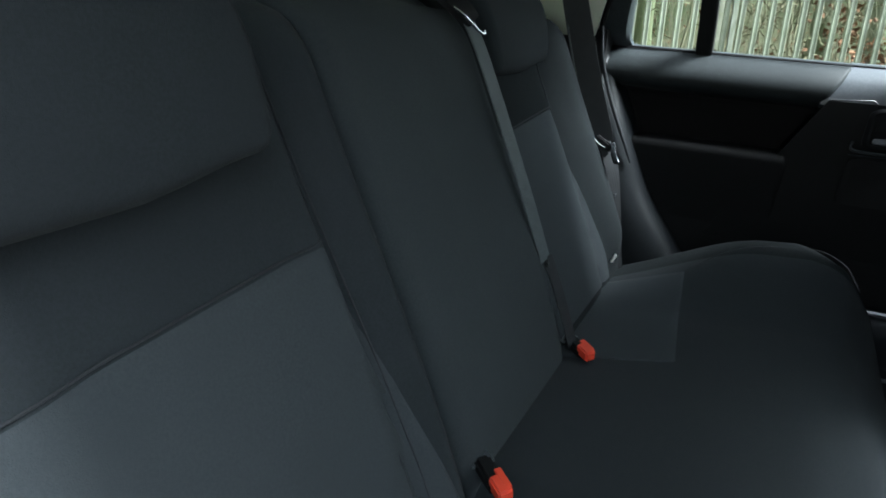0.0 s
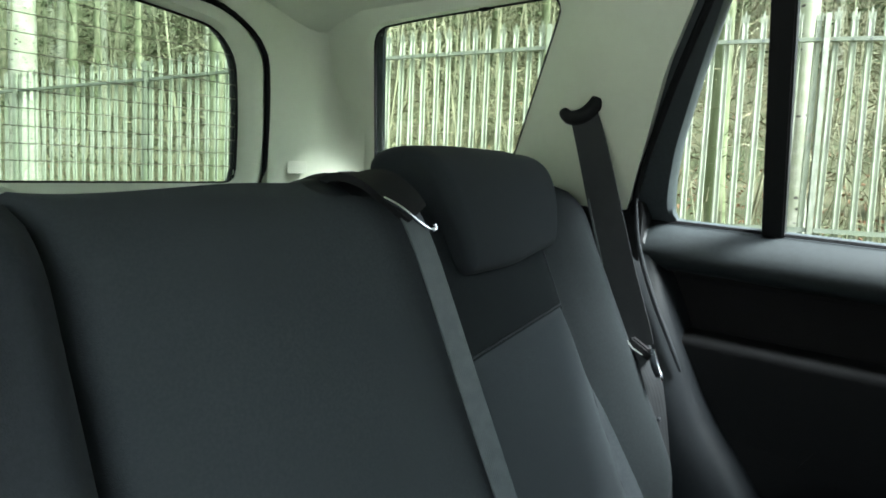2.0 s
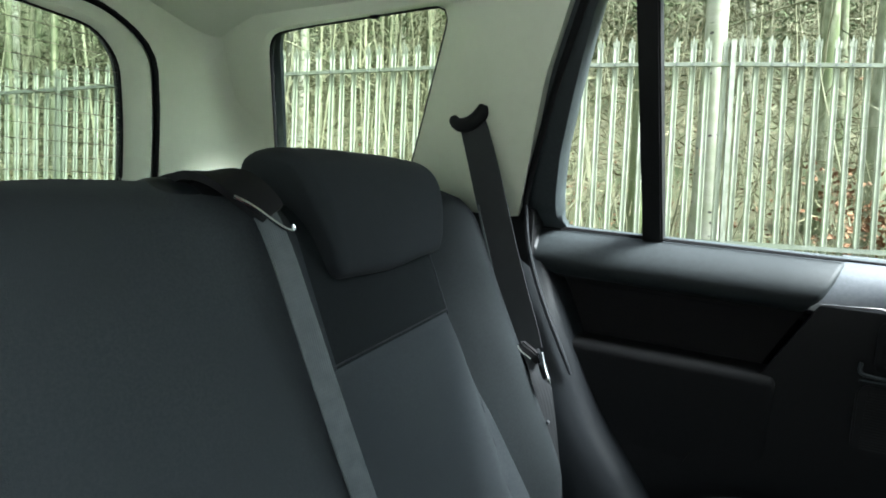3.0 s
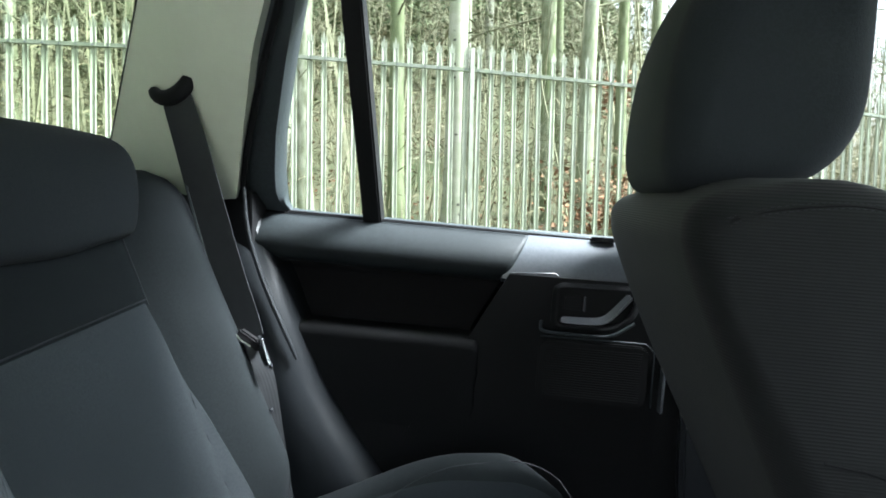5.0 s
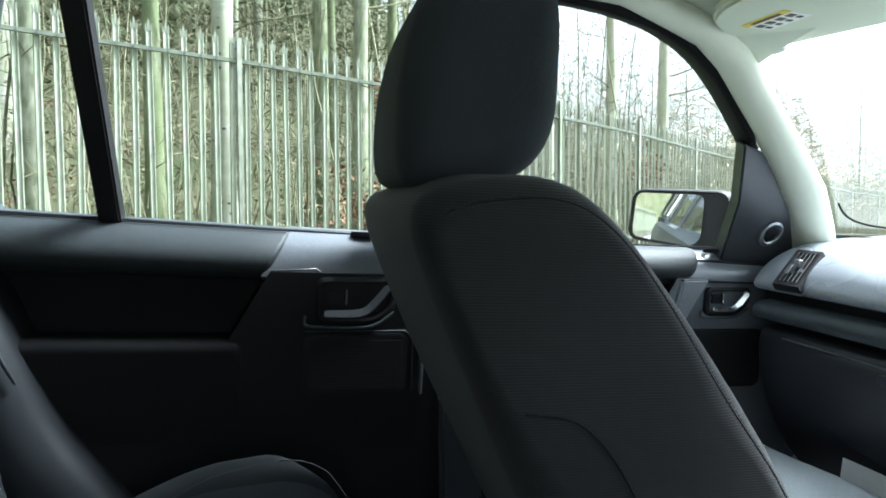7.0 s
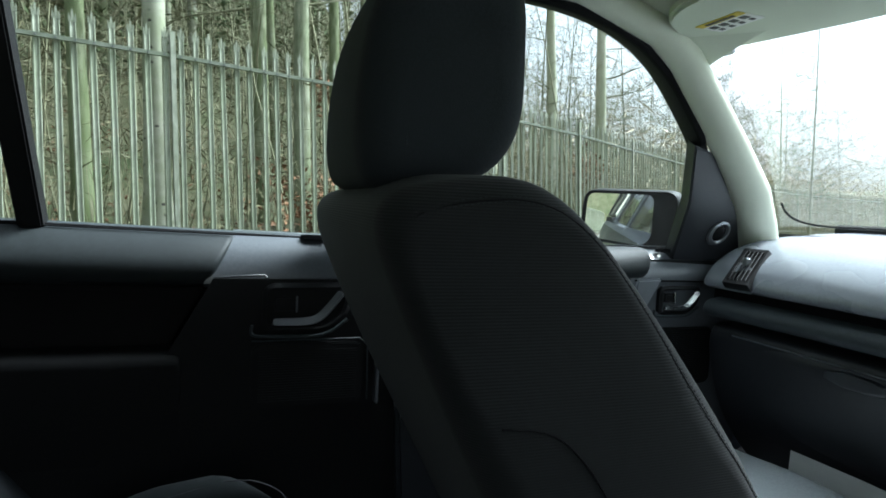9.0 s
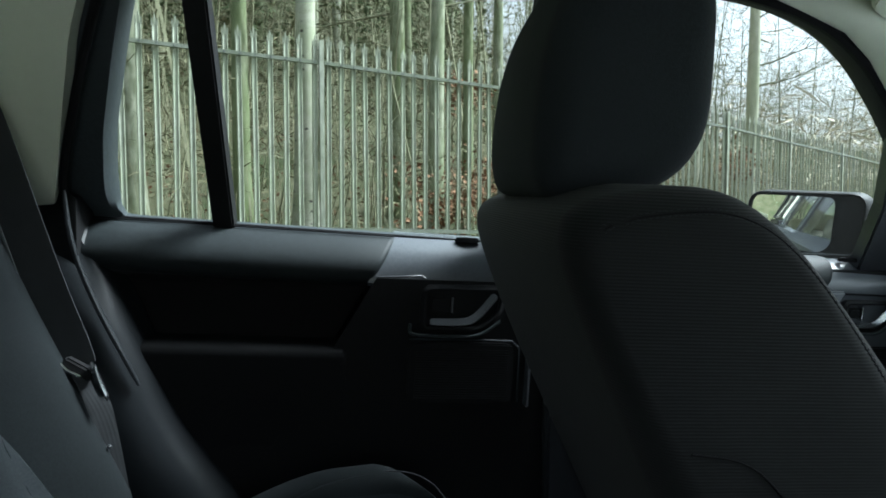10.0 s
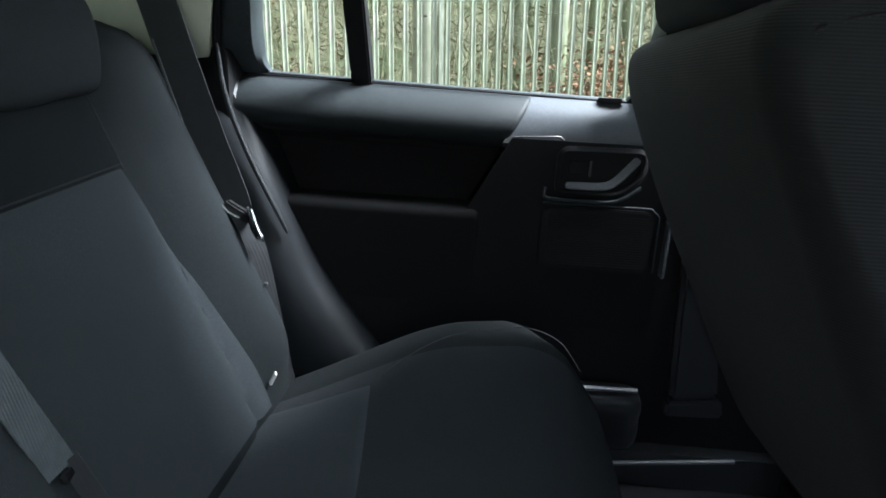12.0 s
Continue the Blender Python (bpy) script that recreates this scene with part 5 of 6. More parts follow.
fp = chaikin(fold, 2, closed=False)
part("tongue_body", strip(fp, [0.030 + 0.014 * math.sin(math.pi * i / (len(fp) - 1)) for i in range(len(fp))], 0.009, (0.25, 1, 0.1)), M_DARK, mid_belt, "black belt tongue grip")
part("tongue_plate", tube(chaikin([(-0.222, 0.062, 1.178), (-0.212, 0.078, 1.169), (-0.203, 0.096, 1.154), (-0.197, 0.110, 1.1445), (-0.195, 0.120, 1.1445), (-0.197, 0.117, 1.150)], 2, closed=False), 0.0022, 6), M_METAL, mid_belt, "thin chrome tongue loop")

# ---- front passenger seat ----
fs = thing("passenger_seat_unit", "charcoal ribbed cloth front passenger seat", "car seat")
FY0, FY1 = 0.135, 0.625
seat_prof = [(0.444, 1.156), (0.452, 1.190), (0.500, 1.205), (0.574, 1.214), (0.632, 1.186), (0.700, 1.108), (0.778, 1.004), (0.842, 0.915), (0.90, 0.80), (0.92, 0.70), (0.86, 0.62), (0.74, 0.60), (0.685, 0.66), (0.590, 0.845), (0.527, 0.968), (0.470, 1.09)]


def seat_wave(bm):
    """Bolsters stand forward of the middle; the shoulders are narrower than the waist."""
    c = (FY0 + FY1) / 2
    for v in bm.verts:
        d = abs(v.co.y - c) / ((FY1 - FY0) / 2)
        front = smooth_step(0.0, 0.10, (v.co.x - 0.49) - (1.143 - v.co.z) * 0.55)
        v.co.x -= 0.055 * front * smooth_step(0.75, 0.35, d)
        v.co.z -= 0.002 * smooth_step(0.6, 1.0, d) * smooth_step(1.10, 1.21, v.co.z)
        v.co.y = c + (v.co.y - c) * (1.0 - 0.10 * smooth_step(0.98, 1.20, v.co.z))
    return bm


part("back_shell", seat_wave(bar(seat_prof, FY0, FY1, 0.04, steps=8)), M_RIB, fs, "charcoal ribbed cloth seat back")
sp = chaikin([(p[0], p[1], 0) for p in seat_prof], 2)
cx = sum(p.x for p in sp) / len(sp)
cz = sum(p.y for p in sp) / len(sp)
side_y = lambda z: (FY0 + FY1) / 2 - (FY1 - FY0) / 2 * (1.0 - 0.10 * smooth_step(0.98, 1.20, z))


def seat_edge(turn, proud=0.0002):
    """A line along the rounded near front edge of the seat back; turn: degrees from its side face."""
    a = radians(turn)
    y, inset = FY0 + 0.04 * (1 - math.cos(a)) - proud, 0.04 * (1 - math.sin(a)) - proud
    bm = bmesh.new()
    for p in sp:
        d = Vector((p.x - cx, p.y - cz))
        k = (d.length - inset) / d.length
        if d.x + d.y > 0.02 and p.y > 0.79:
            bm.verts.new((cx + d.x * k, y, cz + d.y * k))
    seat_wave(bm)
    line = sorted((v.co.copy() for v in bm.verts), key=lambda v: -v.z + 0.6 * v.x)
    bm.free()
    return line


for turn, name in ((24, "edge_stitching"), (32, "inner_stitching")):
    lp = resample(chaikin(seat_edge(turn), 2, closed=False), 240, closed=False)
    bm = bmesh.new()
    for a, b in zip(lp[::2], lp[1::2]):
        tube([a, b], 0.0003, 5, bm=bm)
    part(name, bm, M_PIPE, fs, "row of grey stitching")
part("edge_groove", tube(chaikin(seat_edge(28, -0.0004), 2, closed=False), 0.0010, 5), M_RUBBER, fs)
shell = chaikin([(0.545, 1.006, 0), (0.590, 1.001, 0), (0.620, 0.976, 0), (0.648, 0.938, 0), (0.685, 0.870, 0), (0.72, 0.780, 0)], 2, closed=False)
part("shell_seam", tube([(p.x, side_y(p.y) - 0.001, p.y) for p in shell], 0.0010, 6), M_RUBBER, fs, "black side cover edge")
part("cushion_side", bar([(0.72, 0.60), (0.76, 0.70), (0.86, 0.735), (1.05, 0.742), (1.20, 0.752), (1.262, 0.735), (1.275, 0.69), (1.25, 0.61), (1.10, 0.57), (0.80, 0.57)], 0.14, 0.63, 0.04), M_CLOTH, fs, "charcoal cloth cushion")
part("cushion_top", sheet(lambda u, v: Vector((u, v, 0.748 + 0.010 * smooth_step(0.95, 1.2, u) - 0.05 * smooth_step(1.225, 1.27, u) ** 2 + 0.008 * math.cos((v - 0.385) * 14))), span(0.82, 1.262, 24), soft_span(0.165, 0.605, 16), 0.012, (0, 0, -1)), M_PALE, fs, "pale grey cloth cushion face, lightened for windscreen daylight")
part("seat_plinth", block((0.44, 0.40, 0.16), (0.98, 0.385, 0.50), 0.02), M_DARK, fs, "black seat runners")
hp = [(0.472, 1.190), (0.445, 1.208), (0.445, 1.30), (0.460, 1.378), (0.494, 1.446), (0.545, 1.482), (0.590, 1.468), (0.612, 1.405), (0.617, 1.32), (0.615, 1.262), (0.592, 1.218), (0.540, 1.196)]
bm = bar(hp, 0.243, 0.517, 0.045, steps=9)
for v in bm.verts:
    v.co.y = 0.38 + (v.co.y - 0.38) * (1 - 0.16 * smooth_step(1.36, 1.48, v.co.z) - 0.05 * smooth_step(1.26, 1.21, v.co.z))
hr = part("headrest", bm, M_CUSH, fs, "charcoal cloth headrest on steel posts")
for y in (0.330, 0.430):
    part("post", tube([(0.520, y, 1.17), (0.518, y, 1.26)], 0.0065, 10), M_METAL, hr, "steel post")
    part("post_collar", tube([(0.520, y, 1.190), (0.520, y, 1.200)], 0.013, 10), M_DARK, hr, "black post collar")
seamp = chaikin([(0.486, 0.2465, 1.235), (0.482, 0.2445, 1.30), (0.492, 0.2465, 1.37), (0.515, 0.256, 1.43)], 2, closed=False)
part("pad_seam", tube(seamp, 0.0012, 5), M_CUSH, hr)

# loose paper in the front footwell
sheet_paper = finish("paper_sheet", sheet(lambda u, v: Vector((1.288 + 0.010 * v + 0.004 * math.sin(4 * u), 0.49 - 0.30 * u, 0.47 + 0.298 * v + 0.006 * u * v)), span(0, 1, 8), span(0, 1, 8), 0.001, (1, 0, 0.2)), M_PAPER)
tagged(sheet_paper, "white paper mat standing in the front footwell", "paper")

# ---- outside: ground, fence, wood ----
# all that belongs to the car takes the car's lean
for ob in list(scene.collection.objects):
    if ob.parent is None and ob.type in ('MESH', 'EMPTY'):
        ob.matrix_basis = TILT @ ob.matrix_basis

POSTS = [(-21.0, -0.45, 1.35), (-18.3, 0.47, 1.45), (-15.7, 1.36, 1.58), (-13.05, 2.26, 1.76), (-10.45, 3.15, 1.97), (-8.13, 3.94, 2.15), (-5.50, 4.83, 2.38), (-2.90, 5.71, 2.53), (-0.36, 6.58, 2.59), (2.20, 7.45, 2.60),
         (4.25, 8.35, 2.60), (6.25, 9.33, 2.59), (8.50, 10.75, 2.58), (10.90, 12.2, 2.57), (13.3, 13.7, 2.56), (15.8, 15.4, 2.56), (18.4, 17.2, 2.56), (21.2, 19.1, 2.56), (24.0, 20.8, 2.56), (26.8, 21.9, 2.56), (29.6, 22.6, 2.56), (32.4, 23.2, 2.56), (35.2, 23.7, 2.56), (38, 24.2, 2.56), (41, 24.6, 2.56), (44, 25, 2.56)]
POSTS = [tuple(TILT @ Vector(p)) for p in POSTS]


def fence_at(x):
    """The fence's y and rail height over x."""
    for a, b in zip(POSTS, POSTS[1:]):
        if x <= b[0]:
            f = (x - a[0]) / (b[0] - a[0])
            return a[1] + (b[1] - a[1]) * f, a[2] + (b[2] - a[2]) * f
    a, b = POSTS[-2], POSTS[-1]
    f = (x - a[0]) / (b[0] - a[0])
    return a[1] + (b[1] - a[1]) * f, b[2]


def ground_z(x, y):
    xc = min(max(x, -20.8), 43)
    fy, fr = fence_at(xc)
    foot = fr - 2.16
    d = y - fy
    near_car = smooth_step(2.2, 4.6, y)
    z = foot * smooth_step(-6.5, -0.5, d) * near_car
    hill = 0.24 + 0.76 * smooth_step(16, 4, x)
    z += (6.8 * smooth_step(0.5, 19, d) + 24.0 * smooth_step(13, 58, d)) * hill
    z += 16.0 * smooth_step(-22, -50, x) * smooth_step(-50, -5, y)
    z -= 0.03 * (1 - near_car)
    z += (0.10 * noise.noise(Vector((x * 0.5, y * 0.5, 0))) + 0.05 * noise.noise(Vector((x * 1.7, y * 1.7, 3)))) * near_car
    return z


bm = bmesh.new()
gx = [-600, -300, -150, -80, -50] + span(-36, 60, 97) + [80, 120, 200, 350, 600]
gy = [-600, -300, -150, -80, -40] + span(-20, 48, 86) + [56, 70, 100, 160, 300, 600]
gv = [[bm.verts.new((x, y, ground_z(x, y))) for y in gy] for x in gx]
for i in range(len(gx) - 1):
    for j in range(len(gy) - 1):
        bm.faces.new((gv[i][j], gv[i + 1][j], gv[i + 1][j + 1], gv[i][j + 1]))
ground = tagged(finish("ground", bm, M_SOIL), "brown leaf-littered ground rising into a wood", "ground", kind="structure")

# Unseen paving, added to bounce daylight up into the cabin.
bm = bmesh.new()
cx, cy = span(-40, 40, 33), span(-40, 2.0, 20)
cv = [[bm.verts.new((x, y + 0.10 * math.sin(x * 0.8) * (y > 1.9), 0.012 + 0.01 * noise.noise(Vector((x, y, 0))))) for y in cy] for x in cx]
for i in range(len(cx) - 1):
    for j in range(len(cy) - 1):
        bm.faces.new((cv[i][j], cv[i + 1][j], cv[i + 1][j + 1], cv[i][j + 1]))
tagged(finish("pavement", bm, M_CONCRETE), "unseen worn concrete yard, added to bounce daylight into the car", "pavement", kind="structure")

# palisade fence: posts, two rails a bay, and W-shaped pales with split tops
fence = thing("palisade_fence", "weathered galvanised steel palisade fence with pointed pales", "fence")


def pale_mesh():
    """One pale, 2.42 m high, its foot at the origin, facing -y."""
    bm = bmesh.new()
    sect = [(-0.031, 0.0), (-0.022, -0.014), (-0.007, -0.003), (0.007, -0.003), (0.022, -0.014), (0.031, 0.0)]
    back = [(p, q + 0.004) for p, q in sect[::-1]]
    loft([[(p, q, z) for p, q in sect + back] for z in (0.0, 1.2, 2.29)], bm=bm)
    # split top: a taller middle point between two shoulders that bend slightly outwards
    for px, w, lean, h, dy in ((0.0, 0.012, 0.0, 0.125, -0.004), (-0.022, 0.009, -0.006, 0.082, -0.010), (0.022, 0.009, 0.006, 0.082, -0.010)):
        foot = [(px - w, dy + 0.003, 2.28), (px + w, dy + 0.003, 2.28), (px + w, dy - 0.003, 2.28), (px - w, dy - 0.003, 2.28)]
        waist = [(x + lean * 0.5, y, 2.28 + h * 0.55) for x, y, z in foot]
        tip = [(px + lean + (x - px) * 0.15, y, 2.28 + h) for x, y, z in foot]
        loft([foot, waist, tip], bm=bm)
    me = bpy.data.meshes.new("pale")
    bmesh.ops.recalc_face_normals(bm, faces=bm.faces[:])
    bm.to_mesh(me)
    bm.free()
    me.materials.append(M_GALV)
    return me


PALE = pale_mesh()
bm = bmesh.new()
bmesh.ops.create_cone(bm, cap_ends=True, segments=6, radius1=0.011, radius2=0.009, depth=0.012, matrix=Matrix.Rotation(radians(90), 4, "X"))
BOLT = bpy.data.meshes.new("bolt")
bm.to_mesh(BOLT)
bm.free()
BOLT.materials.append(M_LEVER)
far_pales = bmesh.new()
rng = random.Random(5)
for k, (a, b) in enumerate(zip(POSTS, POSTS[1:])):
    pa, pb = Vector((a[0], a[1], a[2])), Vector((b[0], b[1], b[2]))
    run = Vector((pb.x - pa.x, pb.y - pa.y, 0))
    ang = math.atan2(run.y, run.x)
    nrm = Vector((math.sin(ang), -math.cos(ang), 0))
    n = max(round(run.length / 0.154), 3)
    close = -11 < a[0] < 10
    for i in range(n):
        f = (i + 0.5) / n
        p = pa.lerp(pb, f)
        m = Matrix.Translation((p.x - nrm.x * 0.012, p.y - nrm.y * 0.012, p.z - 2.10 + rng.uniform(-0.008, 0.008))) @ Euler((rng.uniform(-0.006, 0.006), rng.uniform(-0.008, 0.008), ang + rng.uniform(-0.05, 0.05))).to_matrix().to_4x4()
        if close:
            ob = new("pale", PALE)
            ob.parent = fence
            ob.matrix_basis = m
        else:
            off = len(far_pales.verts)
            far_pales.from_mesh(PALE)
            far_pales.verts.ensure_lookup_table()
            bmesh.ops.transform(far_pales, matrix=m, verts=far_pales.verts[off:])
    for dz in (0.0, -1.86):
        # angle rails end short of the posts
        ra, rb = pa + run.normalized() * 0.034 + Vector((0, 0, dz)), pb - run.normalized() * 0.034 + Vector((0, 0, dz))
        bm = bmesh.new()
        strip([ra + nrm * 0.006, rb + nrm * 0.006], 0.045, 0.006, (0, 0, 1), bm=bm)
        strip([ra + nrm * 0.022 - Vector((0, 0, 0.022)), rb + nrm * 0.022 - Vector((0, 0, 0.022))], 0.036, 0.005, tuple(nrm), bm=bm)
        part("rail", bm, M_RAIL, fence, "weathered grey-green angle rail, darkened for its own shade", smooth=False)
        if close and dz == 0.0:
            for i in range(n):
                ob = new("bolt", BOLT)
                ob.parent = fence
                ob.matrix_basis = Matrix.Translation(pa.lerp(pb, (i + 0.5) / n) + nrm * 0.013) @ Matrix.Rotation(ang, 4, "Z")
    pm = bmesh.new()
    for off, sx, sy in ((-0.022, 0.050, 0.006), (0.004, 0.006, 0.048), (0.030, 0.050, 0.006)):
        bmesh.ops.create_cube(pm, size=1, matrix=Matrix.Translation((pa.x - nrm.x * off, pa.y - nrm.y * off, pa.z - 0.98)) @ Matrix.Rotation(ang, 4, "Z") @ Matrix.Diagonal((sx, sy, 2.46, 1)))
    part("post", pm, M_GALV, fence, "galvanised joist post", smooth=False)
me = bpy.data.meshes.new("far_pales")
far_pales.to_mesh(me)
far_pales.free()
me.materials.clear()
me.materials.append(M_GALV)
ob = new("pale_run", me)
ob.parent = fence
ob["kind"] = "stuff"

# ---- trees ----


def limb(bm, rng, p, d, length, r, depth, droop=0.0):
    """A crooked tapering branch with side branches."""
    n = 5
    pts, q = [p.copy()], p.copy()
    dd = d.normalized()
    for i in range(n):
        dd = (dd + Vector((rng.uniform(-0.22, 0.22), rng.uniform(-0.22, 0.22), rng.uniform(-0.15, 0.2) - droop))).normalized()
        q = q + dd * length / n
        pts.append(q.copy())
    tube(pts, r, 4 if r < 0.02 else 6, bm=bm, taper=[max(r * (1 - 0.8 * i / n), 0.0025) for i in range(n + 1)], caps=False)
    if depth:
        for i in range(2, n + 1):
            for _ in range(2 if depth > 1 else 1):
                s = (dd + Vector((rng.uniform(-1, 1), rng.uniform(-1, 1), rng.uniform(-0.4, 0.7)))).normalized()
                limb(bm, rng, pts[i], s, length * rng.uniform(0.35, 0.6), r * 0.45, depth - 1, droop)


def tree(x, y, r, h, mat, label, seed, lean=(0, 0), limbs=12, green=0.0, low=0.25, spread=0.16, deep=1):
    rng = random.Random(seed)
    t = thing("tree", label, "tree", "trees of the wood")
    z0 = ground_z(x, y) - 0.15
    n = 14
    path, taper = [], []
    wob = rng.uniform(0, 6)
    for i in range(n + 1):
        f = i / n
        path.append(Vector((x + lean[0] * f * h + 0.10 * math.sin(3 * f + wob) * f * r * 8, y + lean[1] * f * h + 0.08 * math.sin(4 * f + wob) * r * 8 * f, z0 + h * f)))
        taper.append(r * (1.0 - 0.82 * f) * (1 + 0.5 * math.exp(-f * 40)) + 0.006)
    bm = tube(path, r, 14, taper=taper)
    for v in bm.verts:
        v.co += Vector((noise.noise(v.co * 3), noise.noise(v.co * 3 + Vector((9, 0, 0))), 0)) * r * 0.10
    part("trunk", bm, mat, t)
    bm = bmesh.new()
    ends = []
    for k in range(limbs):
        f = low + (1 - low) * (k + rng.random()) / limbs * 0.95
        i = min(int(f * n), n - 1)
        p = path[i].lerp(path[i + 1], f * n - i)
        a = rng.uniform(0, 2 * math.pi)
        ln = h * spread * (1.25 - f) * rng.uniform(0.6, 1.2)
        d = Vector((math.cos(a), math.sin(a), rng.uniform(-0.1, 0.5) if not green else rng.uniform(-0.35, 0.15)))
        limb(bm, rng, p, d, ln, max(taper[i] * 0.18, 0.007), deep)
        ends.append((p, d, ln))
    lb = part("branchwork", bm, M_TWIG if mat is not M_BIRCH else M_BARK, t, "bare thin branches")
    lb["kind"] = "stuff"
    if green:
        bm = bmesh.new()
        for p, d, ln in ends:
            for _ in range(int(green * 34)):
                f = rng.uniform(0.15, 1.15)
                c = p + d * ln * f + Vector((rng.gauss(0, 0.3), rng.gauss(0, 0.3), rng.gauss(-0.15, 0.22)))
                for _ in range(5):
                    a = Vector((rng.uniform(-1, 1), rng.uniform(-1, 1), rng.uniform(-0.8, 0.3))).normalized()
                    b = a.cross(Vector((rng.uniform(-1, 1), rng.uniform(-1, 1), rng.uniform(-1, 1)))).normalized()
                    s, w = rng.uniform(0.10, 0.24), rng.uniform(0.008, 0.02)
                    vs = [bm.verts.new(c), bm.verts.new(c + a * s * 0.5 + b * w), bm.verts.new(c + a * s), bm.verts.new(c + a * s * 0.5 - b * w)]
                    bm.faces.new(vs)
        cr = part("crown", bm, M_NEEDLE, t, "dark green conifer sprays", smooth=False)
        cr["kind"] = "stuff"
    return t


def behind(x, d):
    return fence_at(x)[0] + d


PALE_BARK = "pale flecked trunk standing close behind the fence"
MOSSY = "mossy grey-green trunk in the wood"
tree(-0.47, 6.84, 0.135, 13, M_BIRCH, PALE_BARK, 1, lean=(-0.004, 0.004), limbs=12, low=0.35)
tree(1.30, behind(1.30, 2.0), 0.13, 14, M_GREY, "pale mossy trunk close behind the fence", 2, lean=(0.012, 0), limbs=10, low=0.2)
tree(1.95, behind(1.95, 2.6), 0.10, 14, M_BARK, MOSSY, 3, limbs=10, green=0.4, low=0.3)
tree(2.9, behind(2.9, 4.2), 0.12, 14, M_GREY, "pale mossy trunk in the wood", 15, limbs=10, low=0.3)
tree(0.75, behind(0.75, 3.4), 0.15, 15, M_BARK, MOSSY, 16, limbs=12, green=0.5, low=0.22)
tree(4.2, behind(4.2, 5.0), 0.15, 15, M_BARK, MOSSY, 4, limbs=12, green=0.6, low=0.35)
tree(-1.45, behind(-1.45, 2.0), 0.12, 14, M_BARK, MOSSY, 5, limbs=14, green=0.4, low=0.2)
tree(-2.70, behind(-2.70, 2.0), 0.15, 14, M_GREY, "pale mossy trunk close behind the fence", 6, limbs=12, low=0.28)
tree(-12.6, behind(-12.6, 1.6), 0.27, 15, M_BIRCH, PALE_BARK, 7, limbs=12, low=0.3)
tree(-9.2, behind(-9.2, 2.2), 0.16, 14, M_BARK, MOSSY, 8, limbs=12, low=0.25)
tree(-7.6, behind(-7.6, 3.0), 0.13, 13, M_BARK, MOSSY, 9, limbs=12, low=0.25)
tree(7.8, behind(7.8, 2.6), 0.15, 14, M_FRONTBARK, "pale grey trunk behind the fence", 10, limbs=14, low=0.25, spread=0.12, deep=2)
tree(9.4, behind(9.4, 2.0), 0.17, 14, M_FRONTBARK, "pale grey trunk behind the fence", 11, lean=(0.02, 0), limbs=14, low=0.25, spread=0.12, deep=2)
tree(6.0, behind(6.0, 3.4), 0.16, 14, M_FRONTBARK, PALE_BARK, 12, limbs=14, low=0.25, spread=0.12, deep=2)
tree(24.5, 19.2, 0.06, 10, M_BIRCH, PALE_BARK, 13, lean=(0.05, 0), limbs=34, low=0.12, spread=0.32, deep=2)
tree(30.0, 25.5, 0.05, 11, M_GREY, MOSSY, 14, limbs=34, low=0.12, spread=0.32, deep=2)
rng = random.Random(21)
for k in range(130):
    x = rng.uniform(-30, 42)
    d = rng.choice((rng.uniform(3.5, 9), rng.uniform(6, 16), rng.uniform(12, 28)))
    y = behind(x, d) if x > -20 else d + rng.uniform(0, 2)
    far_off = d > 9
    if x > 15 or (x > 6.5 and k % 3) or (-4 < x < 4 and d < 6.5):
        continue
    # Trees ahead of the car take the paler bark in place of light.
    tree(x, y, rng.uniform(0.08, 0.18), rng.uniform(11, 16), (M_FRONTBARK if x > 4 else M_BARK) if rng.random() < 0.85 else M_BIRCH, MOSSY, 100 + k,
         lean=(rng.uniform(-0.02, 0.02), 0), limbs=8 if far_off else 11, green=0.55 if x < 2 and rng.random() < 0.6 else 0.0, low=0.25 + 0.1 * rng.random(), spread=0.17, deep=1)

# Pale bark also stands in for the glare around these thin stems.
for k, (x, d, h) in enumerate(((18, 1.5, 8), (20.5, 3.0, 9), (23, 1.2, 7), (26, 4.0, 9), (28, 1.5, 8), (31, 3.5, 9), (35, 2.0, 8), (16.5, 4.5, 10))):
    tree(x, behind(x, d), 0.032, h, M_BIRCH, "slender pale young tree with fanning twigs", 300 + k, lean=(0.10 * math.sin(k * 2.1), 0.05), limbs=32, low=0.10, spread=0.30, deep=2)

# undergrowth: bramble stems, saplings and dead leaves
bm = bmesh.new()
rng = random.Random(33)
for k in range(2600):
    x = rng.uniform(-22, 26)
    d = abs(rng.gauss(0, 3.2)) + 0.15
    y = behind(x, d) if x > -20 else d
    p = Vector((x, y, ground_z(x, y) - 0.02))
    h = rng.uniform(0.4, 2.0) * (1 if d > 0.5 else 0.7)
    a = rng.uniform(0, 6.28)
    arc = Vector((math.cos(a), math.sin(a), 0)) * h * rng.uniform(0.15, 0.8)
    pts = [p, p + arc * 0.25 + Vector((0, 0, h * 0.6)), p + arc * 0.65 + Vector((0, 0, h * 0.9)), p + arc * 1.2 + Vector((rng.uniform(-.1, .1), rng.uniform(-.1, .1), h * rng.uniform(0.6, 1.05)))]
    r = rng.uniform(0.003, 0.009)
    tube(pts, r, 3, bm=bm, taper=[r, r * 0.8, r * 0.6, r * 0.3], caps=False)
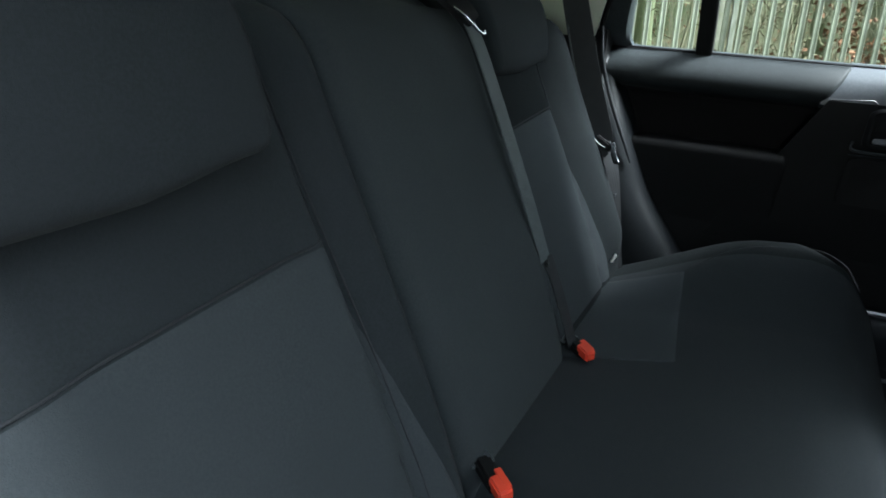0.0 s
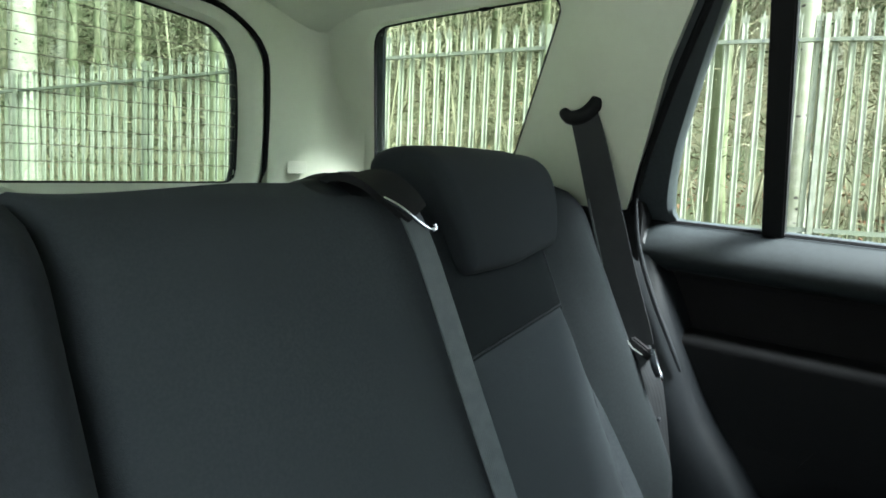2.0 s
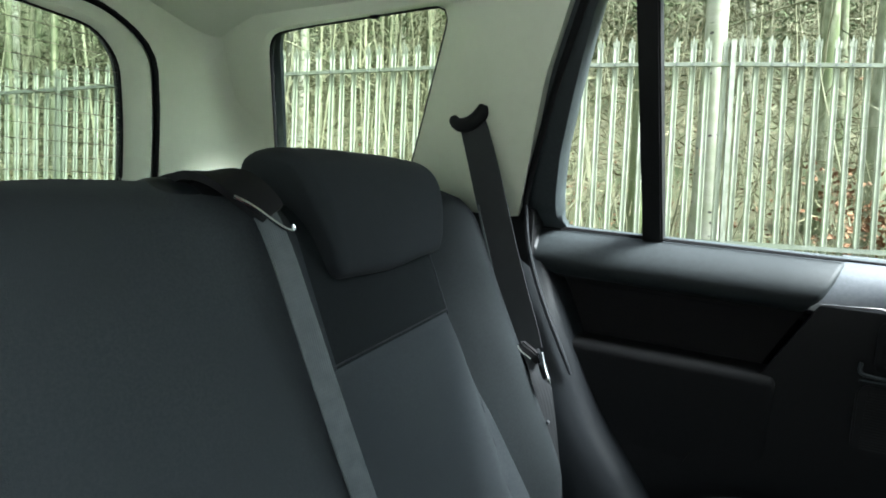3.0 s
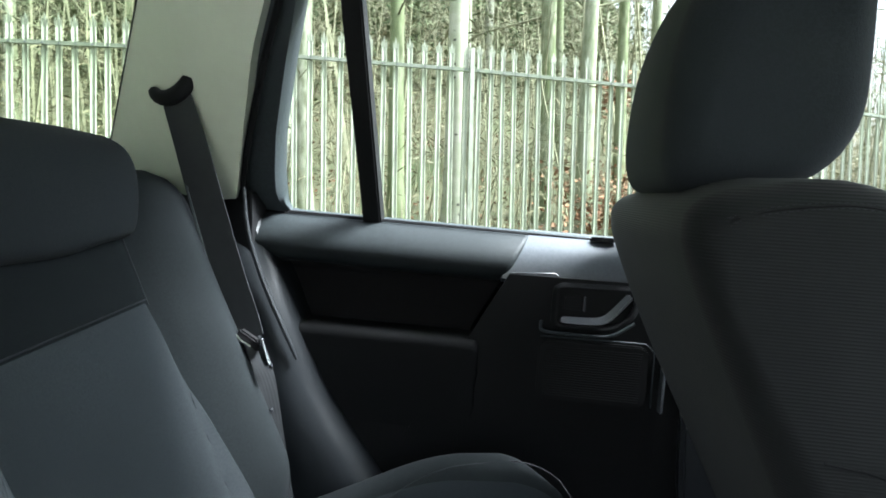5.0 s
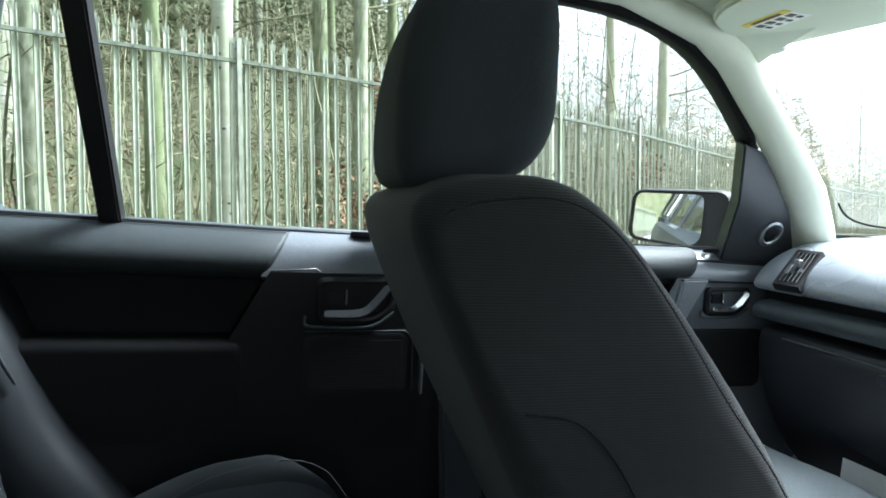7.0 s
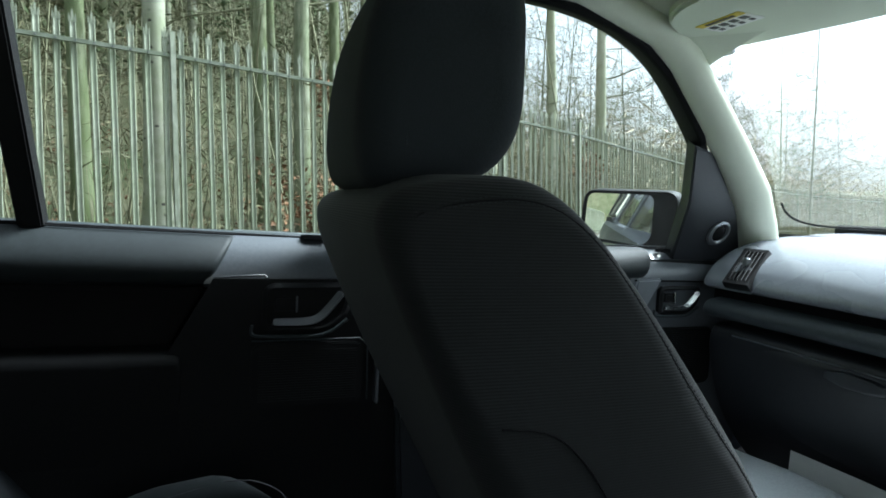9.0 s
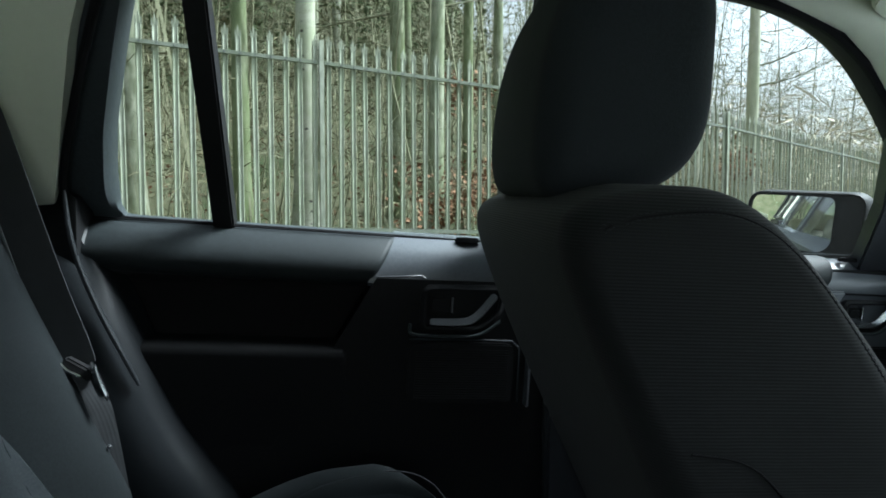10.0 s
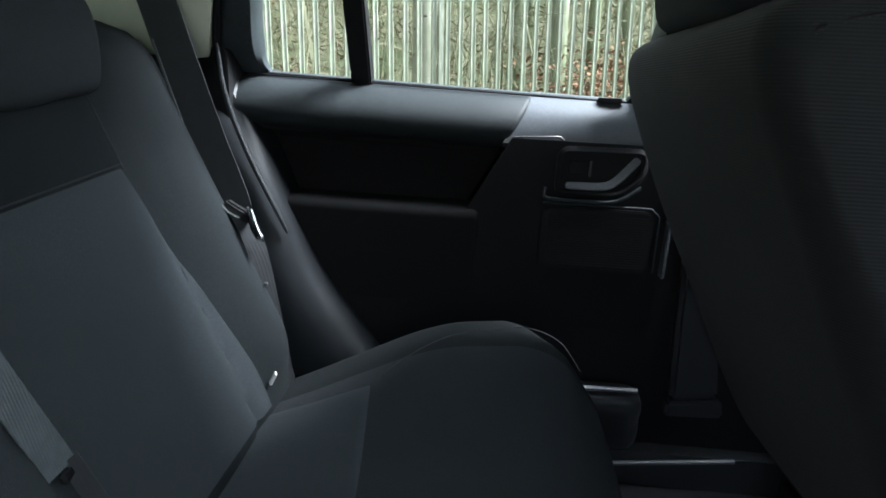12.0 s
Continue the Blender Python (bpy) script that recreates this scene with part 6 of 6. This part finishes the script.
for k in range(1500):
    x = rng.uniform(-30, 18)
    d = rng.uniform(1.0, 24)
    y = behind(max(x, -20), d)
    p = Vector((x, y, ground_z(x, y) - 0.05))
    h = rng.uniform(2.0, 8.0)
    lx, ly = rng.gauss(0, 0.10) * h, rng.gauss(0, 0.10) * h
    r = rng.uniform(0.006, 0.03)
    pts = [p + Vector((lx * f + 0.06 * math.sin(7 * f + k), ly * f, h * f)) for f in (0, 0.3, 0.6, 1)]
    tube(pts, r, 3, bm=bm, taper=[r, r * 0.8, r * 0.6, r * 0.2], caps=False)
    for _ in range(4):
        f = rng.uniform(0.25, 0.95)
        q = p + Vector((lx * f, ly * f, h * f))
        e = q + Vector((rng.uniform(-1, 1), rng.uniform(-1, 1), rng.uniform(-0.2, 0.9))) * rng.uniform(0.4, 1.2)
        tube([q, q.lerp(e, 0.5) + Vector((0, 0, 0.06)), e], r * 0.4, 3, bm=bm, taper=[r * 0.4, r * 0.3, r * 0.12], caps=False)
ug = finish("undergrowth", bm, M_TWIG)
tagged(ug, "tangle of bare bramble stems behind the fence", "undergrowth", kind="stuff")


def leaf_stuff(name, mat, n, seed, size, placer, label, category, slim=(0.25, 0.45)):
    rng = random.Random(seed)
    bm = bmesh.new()
    for k in range(n):
        c = placer(rng)
        a = Vector((rng.uniform(-1, 1), rng.uniform(-1, 1), rng.uniform(-0.6, 0.8))).normalized()
        b = a.cross(Vector((rng.uniform(-1, 1), rng.uniform(-1, 1), rng.uniform(-1, 1)))).normalized()
        s = rng.uniform(*size)
        w = s * rng.uniform(*slim)
        up = a.cross(b) * s * 0.15
        vs = [bm.verts.new(c), bm.verts.new(c + a * s * 0.5 + b * w + up), bm.verts.new(c + a * s), bm.verts.new(c + a * s * 0.5 - b * w + up)]
        bm.faces.new(vs)
    return tagged(finish(name, bm, mat, smooth=False), label, category, kind="stuff")


def litter(rng):
    x = rng.uniform(-20, 24)
    d = abs(rng.gauss(0, 4.5)) - 0.3
    y = behind(x, d)
    return Vector((x, y, ground_z(x, y) + rng.uniform(0.0, 0.06)))


leaf_stuff("leaf_litter", M_LEAF, 16000, 41, (0.05, 0.11), litter, "fallen russet leaves under the trees", "leaf litter")


def beech(rng):
    cx, d, cz = rng.choice(((1.75, 1.5, 1.25), (1.3, 1.3, 1.05), (2.2, 2.2, 1.5), (2.0, 3.2, 2.95), (-4.0, 1.5, 1.2), (5.6, 2.0, 1.2), (1.2, 3.0, 1.3), (8.3, 1.5, 2.4)))
    x = cx + rng.gauss(0, 0.32)
    y = behind(x, d + rng.gauss(0, 0.3))
    return Vector((x, y, ground_z(x, y) + cz - 0.55 + rng.gauss(0, 0.22)))


leaf_stuff("copper_leaves", M_LEAF, 2600, 43, (0.06, 0.11), beech, "copper beech leaves still on low twigs", "leaves")


def grass(rng):
    x = rng.uniform(-14, 14)
    d = rng.uniform(-5.5, 0.8)
    y = behind(x, d)
    if y < 2.15:
        y = 2.15 + rng.random()
    return Vector((x, y, ground_z(x, y)))


leaf_stuff("verge_grass", M_GRASS, 16000, 47, (0.10, 0.22), grass, "rough green grass on the verge", "grass")


def haze(rng):
    x = rng.uniform(-28, 4)
    d = rng.uniform(9, 26)
    y = behind(max(x, -20), d)
    return Vector((x, y, ground_z(x, y) + rng.uniform(0.2, 9.0)))


def brush(rng):
    x = rng.uniform(-28, 30)
    d = rng.uniform(1.5, 18)
    y = behind(max(x, -20), d)
    return Vector((x, y, ground_z(x, y) + abs(rng.gauss(0, 1.3))))


leaf_stuff("winter_brush", M_BRUSH, 80000, 59, (0.18, 0.60), brush, "dry brown brushwood among the trunks", "brushwood", (0.012, 0.03))
leaf_stuff("conifer_screen", M_NEEDLE, 60000, 53, (0.14, 0.34), haze, "dark conifer boughs deep in the wood", "foliage", (0.10, 0.22))


def far_twig(rng):
    x = rng.uniform(-28, 46)
    d = rng.uniform(5, 28)
    y = behind(max(x, -20), d)
    return Vector((x, y, ground_z(x, y) + rng.uniform(0.3, 9.5)))


leaf_stuff("fine_twigs", M_TWIG, 100000, 61, (0.4, 1.3), far_twig, "haze of fine bare twigs between the trunks", "twigs", (0.005, 0.011))


def slope_twig(rng):
    x = rng.uniform(12, 48)
    d = rng.uniform(0.5, 34)
    y = behind(min(x, 43), d)
    return Vector((x, y, ground_z(x, y) + abs(rng.gauss(0, 2.2))))


leaf_stuff("slope_brush", M_GLAREBRUSH, 50000, 67, (0.4, 1.4), slope_twig, "winter brush on the far slope, glare put into its pale colour", "brushwood", (0.012, 0.03))
